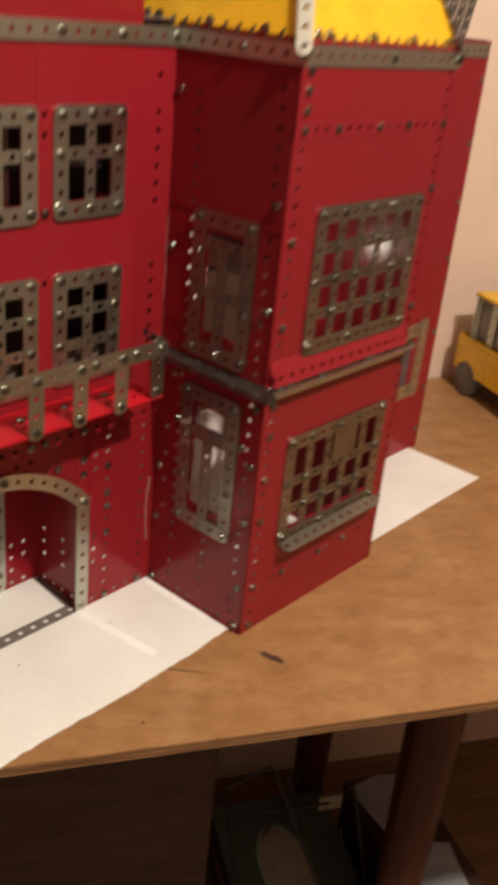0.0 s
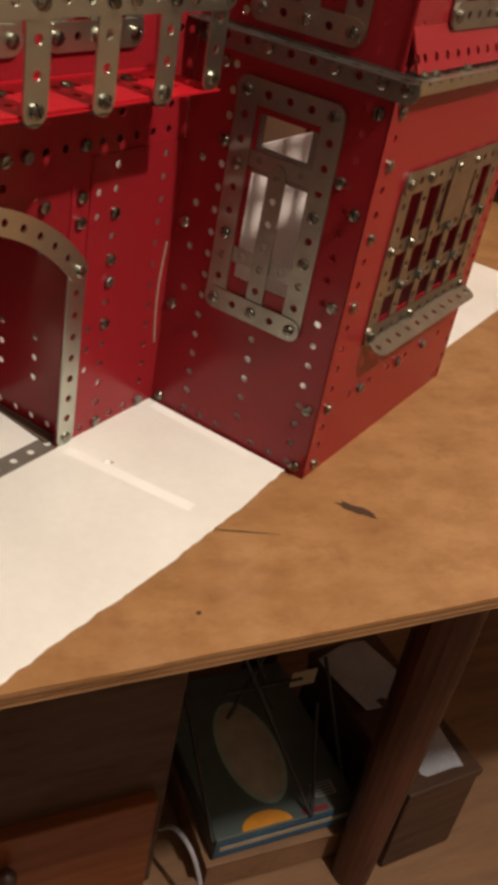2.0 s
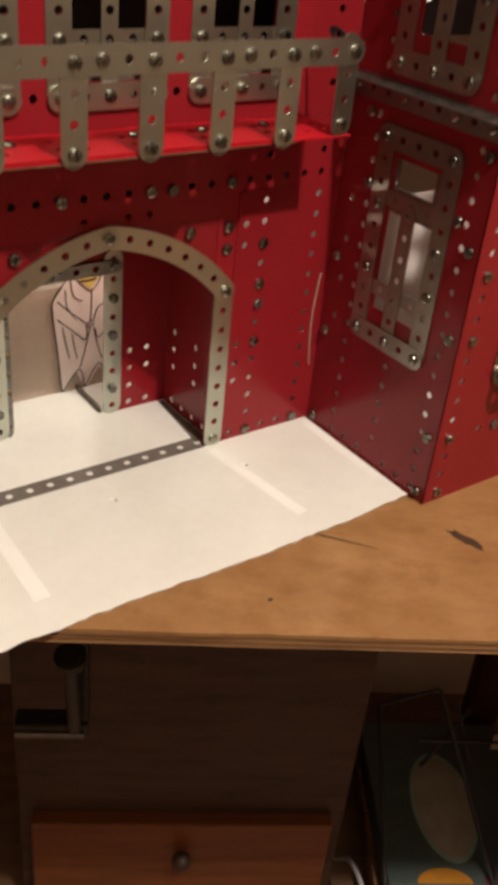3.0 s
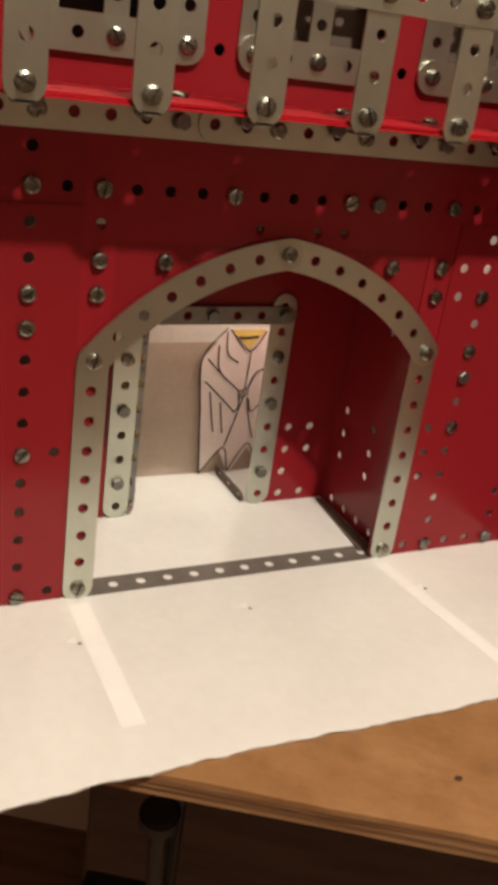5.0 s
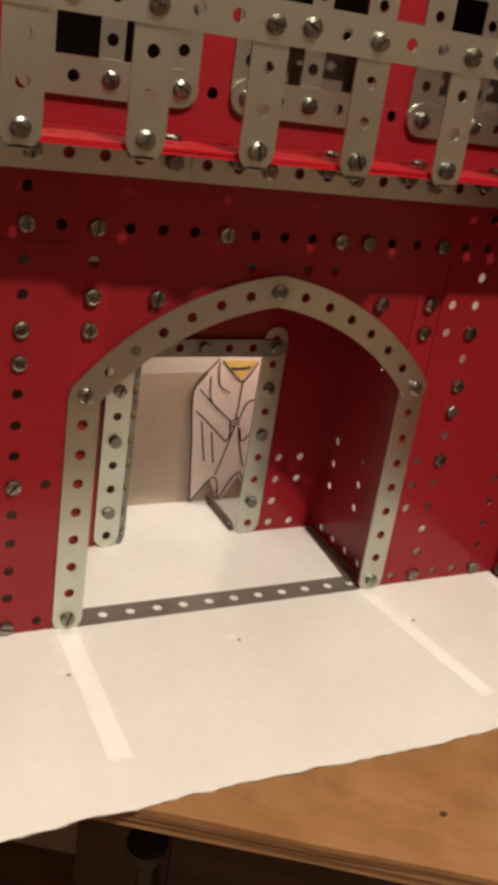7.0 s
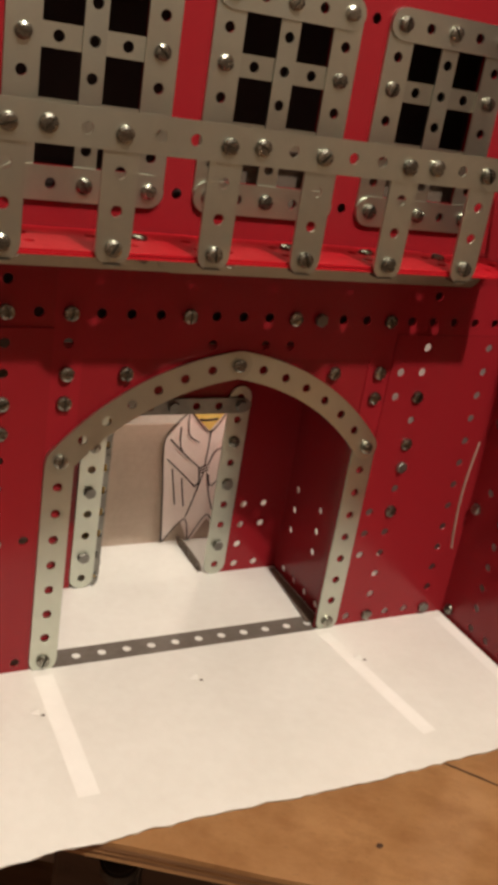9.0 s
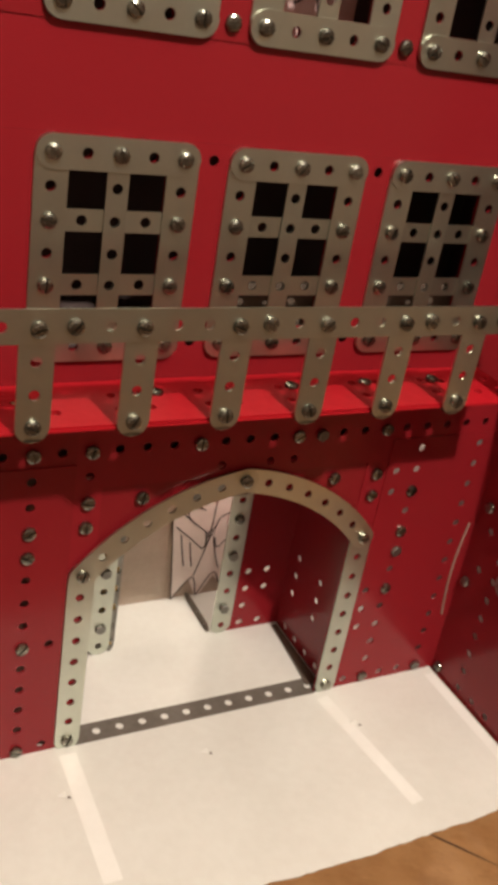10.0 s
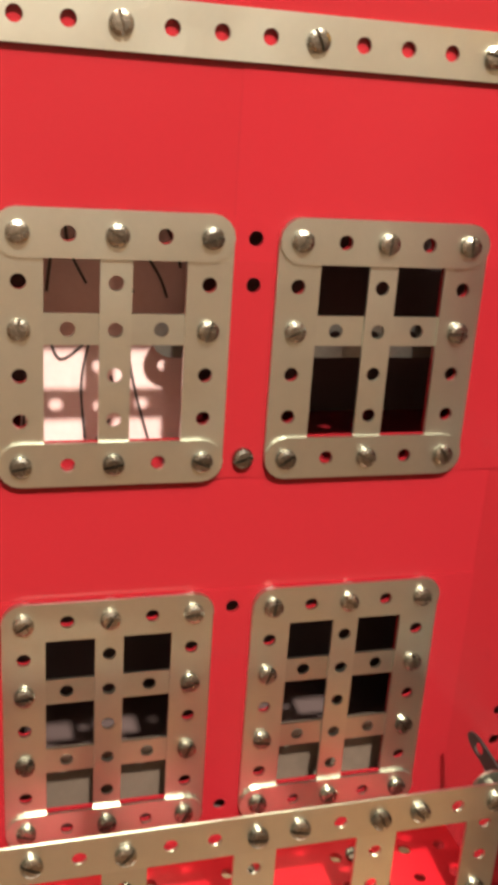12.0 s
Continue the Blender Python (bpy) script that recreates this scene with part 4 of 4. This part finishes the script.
robe_lines = [[(0.5, 0.0), (0.2, 3), (0.0, 5.4), (1.15, 6.75)], [(0.5, 0.0), (1.65, 1.2), (2.0, 0.05)], [(2.05, 0.05), (2.95, 1.35), (3.5, 0.4)],
              [(0.3, 5.4), (1.2, 4.6), (2.1, 3.9)], [(0.25, 4.4), (1.1, 3.7), (2.0, 2.9)], [(1.15, 6.6), (1.3, 5.6), (1.9, 5.2)], [(0.8, 6.0), (0.9, 5.0), (1.4, 4.4)],
              [(0.6, 3.9), (0.8, 2.9), (1.0, 2.0)], [(1.2, 3.4), (1.35, 2.6), (1.5, 1.9)], [(2.5, 5.8), (2.45, 4.6), (2.4, 3.9)], [(2.4, 3.6), (2.0, 2.2), (1.7, 1.3)], [(2.6, 3.6), (2.9, 2.4), (3.2, 1.6)],
              [(2.6, 4.0), (2.9, 4.7), (3.5, 4.9)], [(2.7, 3.5), (2.9, 2.9), (3.4, 3.3)], [(1.3, 6.7), (2.4, 5.7), (3.2, 6.6)], [(2.1, 3.9), (2.2, 3.2), (2.0, 2.9)],
              [(2.15, 3.55), (2.4, 3.65), (2.65, 3.75)], [(2.15, 3.7), (2.4, 3.8), (2.65, 3.9)], [(2.15, 3.85), (2.4, 3.95), (2.65, 4.05)]]
robe_lines = [[(0.88 * x, 0.98 * z) for x, z in line] for line in robe_lines]
robe_lines += [[(1.55, 6.22), (1.95, 6.2), (2.45, 6.26)], [(1.55, 6.17), (1.95, 6.15), (2.45, 6.2)]]
cutout(at(8.14, 7.95, 0.16), robe, robe_lines, "white paper cutout with drawn black fold lines behind the archway", [(1.18, 6.55), (2.12, 5.65), (2.8, 6.55)])
sheet2 = [(0.0, 0.0), (0.55, 5.8), (4.3, 5.8), (4.3, 0.0)]
lines2 = [[(0.1, 0.0), (0.3, 3), (0.6, 5.8)], [(0.7, 3.2), (1.0, 2.4), (1.7, 2.9)], [(1.1, 5.8), (1.2, 5.0), (1.6, 4.2)], [(1.7, 2.9), (1.5, 1.8), (1.6, 0.4)],
          [(2.2, 5.7), (2.3, 4.9), (2.7, 4.0)], [(2.9, 5.0), (3.3, 4.4), (3.5, 3.9)], [(2.6, 2.6), (2.8, 1.6), (3.2, 0.2)], [(2.2, 2.0), (2.3, 1.5), (2.0, 1.3)], [(3.4, 5.6), (3.7, 5.0), (3.8, 4.6)],
          [(2.2, 0.9), (1.9, 0.4), (1.8, 0.0)], [(1.0, 5.7), (0.8, 4.8), (0.7, 4.0)]]
cutout(at(5.0, 2.2, 26.6), sheet2, lines2, "paper with drawn black lines behind an upper window, red bounce light painted in as pink", None, PINK)
card = thing("stage_card", "plain beige card standing behind the inner doorway", "card", at(5.1, 8.06, 0.14))
cv = plate_mesh("card_sheet", [0, 7.6], [0, 6.0], lambda i, j: "s", BEIGE)
part("card_sheet", cv, card)

# ---------- on the table and the wall ----------


def toy_truck(m):
    """A boxy yellow toy truck; x forward."""
    t = thing("toy_truck", "yellow punched metal toy truck with grey cab on the table", "toy truck", m)
    pe = [-6.5 + k for k in range(14)]
    for s in (-1, 1):
        me = plate_mesh("side_panel", pe, [0.0, 1, 2, 3, 4], lambda i, j: "h" if j in (0, 3) or i in (0, 12) else "s", YELLOW, hole=HOLE)
        part("side_panel", me, t, at(0, 4.2 * s, 2.6, pose(0, 0, 0, 0, 0, 180 if s > 0 else 0)), "yellow punched side panel")
        for x in (-4.2, 4.2):
            wh = part("wheel", from_bm("wheel", cyl_bm(0.026, 0.016, 28, "Y", 0.003), RUBBER), t, at(x, 3.6 * s, 2.05))
            part("hub", from_bm("hub", cyl_bm(0.014, 0.0175, 20, "Y", 0.001), DULL), wh)
    part("front_panel", plate_mesh("front_panel", [-4.2 + 1.05 * k for k in range(9)], [0.0, 1, 2, 3, 4], lambda i, j: "h" if j in (0, 3) or i in (0, 7) else "s", YELLOW), t, at(-6.6, 0, 2.6, pose(0, 0, 0, 0, 0, -90)))
    part("front_panel", plate_mesh("front_panel", [-4.2 + 1.05 * k for k in range(9)], [0.0, 1, 2, 3, 4], lambda i, j: "h" if j in (0, 3) or i in (0, 7) else "s", YELLOW), t, at(6.6, 0, 2.6, pose(0, 0, 0, 0, 0, 90)))
    part("chassis", from_bm("chassis", box_bm((13.2 * U, 6.4 * U, 0.6 * U), (0, 0, 2.0 * U), 0.002), DULL), t)
    part("cab", from_bm("cab", box_bm((9 * U, 7.4 * U, 4.6 * U), (0, 0, 6.6 * U), 0.004), DULL), t, label="dull grey metal cab")
    for x in (-4.6, -1.6, 1.6, 4.6):
        for s in (-1, 1):
            part("cab_post", strip_mesh(5), t, at(x, 3.85 * s, 6.9, pose(0, 0, 0, 0, 0, 180 if s > 0 else 0) @ UP))
    for y in (-3.6, 0, 3.6):
        part("cab_post", strip_mesh(5), t, at(-4.65, y, 6.9, pose(0, 0, 0, 0, 0, -90) @ UP))
    part("cab_roof", from_bm("cab_roof", box_bm((10.4 * U, 8.4 * U, 0.5 * U), (0, 0, 11.3 * U), 0.003), YELLOW), t, label="yellow cab roof")
    for s in (-1, 1):
        part("headlight", from_bm("headlight", cyl_bm(0.006, 0.006, 16, "X", 0.001), BRIGHT), t, at(-6.9, 3.0 * s, 3.6))
    return t


toy_truck(pose(0.928, -0.018, 0.0, 0, 0, -116))
pf = thing("picture_frame", "dark brown framed picture hanging on the wall", "picture", TABLE @ pose(0.868, DEPTH - 0.004, 0.26))
part("frame", from_bm("frame", box_bm((0.30, 0.016, 0.36), (0, 0, 0), 0.003), DARKWOOD), pf)
part("picture", from_bm("picture", box_bm((0.26, 0.004, 0.32), (0, -0.009, 0.02)), MAROON), pf)

# ---------- under the table ----------


def chest(m):
    c = thing("drawer_chest", "orange pine chest with a drawer, under the table", "chest", m)
    W, D, H = 0.36, 0.30, 0.66
    part("body", from_bm("body", box_bm((W, D, H), (-W / 2, D / 2 + 0.006, 0), 0.004), DARKWOOD), c, label="dark brown carcass")
    for k, (z0, h) in enumerate(((0.012, 0.17), (0.19, 0.0), )):
        if h:
            d = part("drawer", from_bm("drawer", box_bm((W - 0.03, 0.02, h), (-W / 2, 0.0, z0), 0.003), CHESTWOOD), c, label="orange pine drawer front")
            bm = bmesh.new()
            bmesh.ops.create_uvsphere(bm, u_segments=16, v_segments=10, radius=0.011)
            part("knob", from_bm("knob", bm, DARKWOOD, True), d, pose(-W / 2, -0.022, z0 + h * 0.72), "dark round knob")
    return c


chest(TABLE @ pose(0.262, 0.315, FLOOR_Z))


def game_box(m):
    """A flat box with a printed lid."""
    b = thing("printed_box", "grey-teal printed box with a cream oval under the table", "box", m)
    W, D, H = 0.19, 0.24, 0.036
    part("lid", from_bm("lid", box_bm((W, D, H), (0, 0, 0), 0.002), TEAL), b)
    part("band", from_bm("band", box_bm((W + 0.001, 0.001, 0.011), (0, -D / 2 - 0.0008, 0.004)), BLUE), b, label="blue printed band")
    part("band", from_bm("band", box_bm((W + 0.001, 0.001, 0.005), (0, -D / 2 - 0.0008, 0.026)), BLUE), b)
    part("band", from_bm("band", box_bm((W * 0.94, 0.001, 0.007), (0, -D / 2 - 0.0012, 0.0155)), CREAM), b)
    for rx, ry, z, mat, nm in ((0.040, 0.080, H + 0.0006, PALEBLUE, "oval_rim"), (0.036, 0.074, H + 0.0012, CREAM, "oval")):
        v = [(-0.008 + rx * math.cos(2 * math.pi * k / 40), -0.012 + ry * math.sin(2 * math.pi * k / 40), z) for k in range(40)]
        part(nm, as_mesh(nm, v, [tuple(range(40))], mat), b)
    v = [(-0.028 + 0.033 * math.cos(math.pi * k / 16), -D / 2 + 0.002 + 0.02 * math.sin(math.pi * k / 16), H + 0.0009) for k in range(17)]
    part("orange_patch", as_mesh("orange_patch", v, [tuple(range(17))], ORANGE), b)
    part("maroon_patch", as_mesh("maroon_patch", [(0.02, -D / 2 + 0.002, H + 0.0009), (0.055, -D / 2 + 0.002, H + 0.0009), (0.055, -D / 2 + 0.01, H + 0.0009), (0.02, -D / 2 + 0.01, H + 0.0009)], [(0, 1, 2, 3)], MAROON), b)
    part("label_patch", as_mesh("label_patch", [(0.045, -0.10, H + 0.0009), (0.075, -0.10, H + 0.0009), (0.075, -0.08, H + 0.0009), (0.045, -0.08, H + 0.0009)], [(0, 1, 2, 3)], SHEET), b)
    for k in range(4):
        part("print_bar", as_mesh("print_bar", [(0.048, -0.098 + 0.0045 * k, H + 0.0013), (0.072, -0.098 + 0.0045 * k, H + 0.0013), (0.072, -0.0955 + 0.0045 * k, H + 0.0013), (0.048, -0.0955 + 0.0045 * k, H + 0.0013)], [(0, 1, 2, 3)], TEAL), b)
    return b


BOX_M = pose(0.587, 0.018, -0.70, 0, 0, -32.5)
game_box(BOX_M)
lower = thing("storage_box", "flat brown cardboard box with folded flaps under the table", "box", pose(0.588, 0.016, FLOOR_Z + 0.001, 0, 0, -34))
part("body", from_bm("body", box_bm((0.196, 0.246, 0.052), (0, 0, 0), 0.003), FLOORWOOD), lower)
for y, tilt in ((-0.066, 2), (0.064, -2)):
    part("flap", from_bm("flap", box_bm((0.205, 0.122, 0.003), (0, 0, 0), 0.001), FLOORWOOD), lower, pose(0, y, 0.0545, tilt, 0, 0))


def rod(a, b, r, mat, parent, name="rod"):
    a, b = Vector(a), Vector(b)
    bm = cyl_bm(r, (b - a).length, 10, "Z")
    part(name, from_bm(name, bm, mat), parent, Matrix.Translation((a + b) / 2) @ (b - a).to_track_quat("Z", "Y").to_matrix().to_4x4())


def wire_rack():
    w = thing("wire_rack", "black folding wire rack standing over the box", "rack", BOX_M)
    z0 = 0.037
    for a, b in (((-0.10, -0.12, z0), (-0.10, 0.04, z0 + 0.12)), ((0.028, -0.122, z0), (-0.03, 0.04, z0 + 0.15)), ((0.028, -0.122, z0), (0.06, -0.03, z0 + 0.09)),
                 ((0.095, -0.10, z0 - 0.03), (0.10, 0.03, z0 + 0.10)), ((-0.055, 0.0, z0 + 0.105), (0.05, 0.0, z0 + 0.105)), ((-0.05, -0.01, z0 + 0.07), (0.01, 0.03, z0 + 0.13)),
                 ((0.012, -0.01, z0 + 0.07), (-0.01, 0.03, z0 + 0.14)), ((-0.10, 0.04, z0 + 0.12), (-0.03, 0.04, z0 + 0.15))):
        rod(a, b, 0.0026, BLACK, w)
    part("tag", from_bm("tag", box_bm((0.035, 0.001, 0.026), (0.052, 0.0, z0 + 0.092)), CREAM), w, label="small cream paper tag")
    return w


wire_rack()
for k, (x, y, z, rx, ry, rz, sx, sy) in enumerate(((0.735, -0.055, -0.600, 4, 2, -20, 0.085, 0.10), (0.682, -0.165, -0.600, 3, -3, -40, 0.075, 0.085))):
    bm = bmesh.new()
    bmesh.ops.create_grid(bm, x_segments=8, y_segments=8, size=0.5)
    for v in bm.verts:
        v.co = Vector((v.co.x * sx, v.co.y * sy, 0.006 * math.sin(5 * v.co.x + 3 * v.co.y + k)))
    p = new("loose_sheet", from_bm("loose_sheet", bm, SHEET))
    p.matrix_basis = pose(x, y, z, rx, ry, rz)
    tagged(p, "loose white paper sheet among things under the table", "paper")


cr = thing("dark_crate", "dark brown wooden crate standing on the floor under the table", "crate", pose(0.716, -0.108, FLOOR_Z + 0.001, 0, 0, -28))
part("box", from_bm("box", box_bm((0.11, 0.24, 0.138), (0, 0, 0), 0.003), DARKWOOD), cr)
part("lid", from_bm("lid", box_bm((0.115, 0.245, 0.012), (0, 0, 0.139), 0.003), DARKWOOD), cr)


def hanging_clamp():
    c = thing("screw_clamp", "black metal screw clamp hanging under the table edge", "clamp", pose(0.085, 0.066, 0, 0, 0, TA))
    part("jaw", from_bm("jaw", box_bm((0.022, 0.07, 0.012), (0.01, 0, -0.0235), 0.002), BLACK), c)
    part("bar", from_bm("bar", box_bm((0.012, 0.02, 0.27), (0.016, 0.02, -0.29), 0.002), BLACK), c)
    part("arm", from_bm("arm", box_bm((0.06, 0.018, 0.016), (-0.008, 0.015, -0.305), 0.003), BLACK), c)
    part("screw", from_bm("screw", cyl_bm(0.0055, 0.10, 16, "Z"), BLACK), c, pose(0.012, -0.012, -0.235, 12, 0, 0), "black threaded screw")
    part("swivel_pad", from_bm("swivel_pad", cyl_bm(0.012, 0.012, 20, "Z", 0.002), BLACK), c, pose(0.012, -0.022, -0.185, 12, 0, 0))
    part("handle", from_bm("handle", cyl_bm(0.003, 0.055, 12, "X"), DULL), c, pose(-0.008, -0.003, -0.29))
    return c


hanging_clamp()
cb = bpy.data.curves.new("cable", "CURVE")
cb.dimensions, cb.bevel_depth, cb.bevel_resolution = "3D", 0.003, 2
sp = cb.splines.new("BEZIER")
cpts = [(0.405, -0.045, FLOOR_Z + 0.004), (0.41, -0.035, -0.69), (0.42, 0.005, -0.66), (0.43, 0.045, -0.70)]
sp.bezier_points.add(len(cpts) - 1)
for q, c in zip(sp.bezier_points, cpts):
    q.co, q.handle_left_type, q.handle_right_type = c, "AUTO", "AUTO"
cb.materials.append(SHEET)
tagged(new("cable", cb), "white cable beside the printed box", "cable")
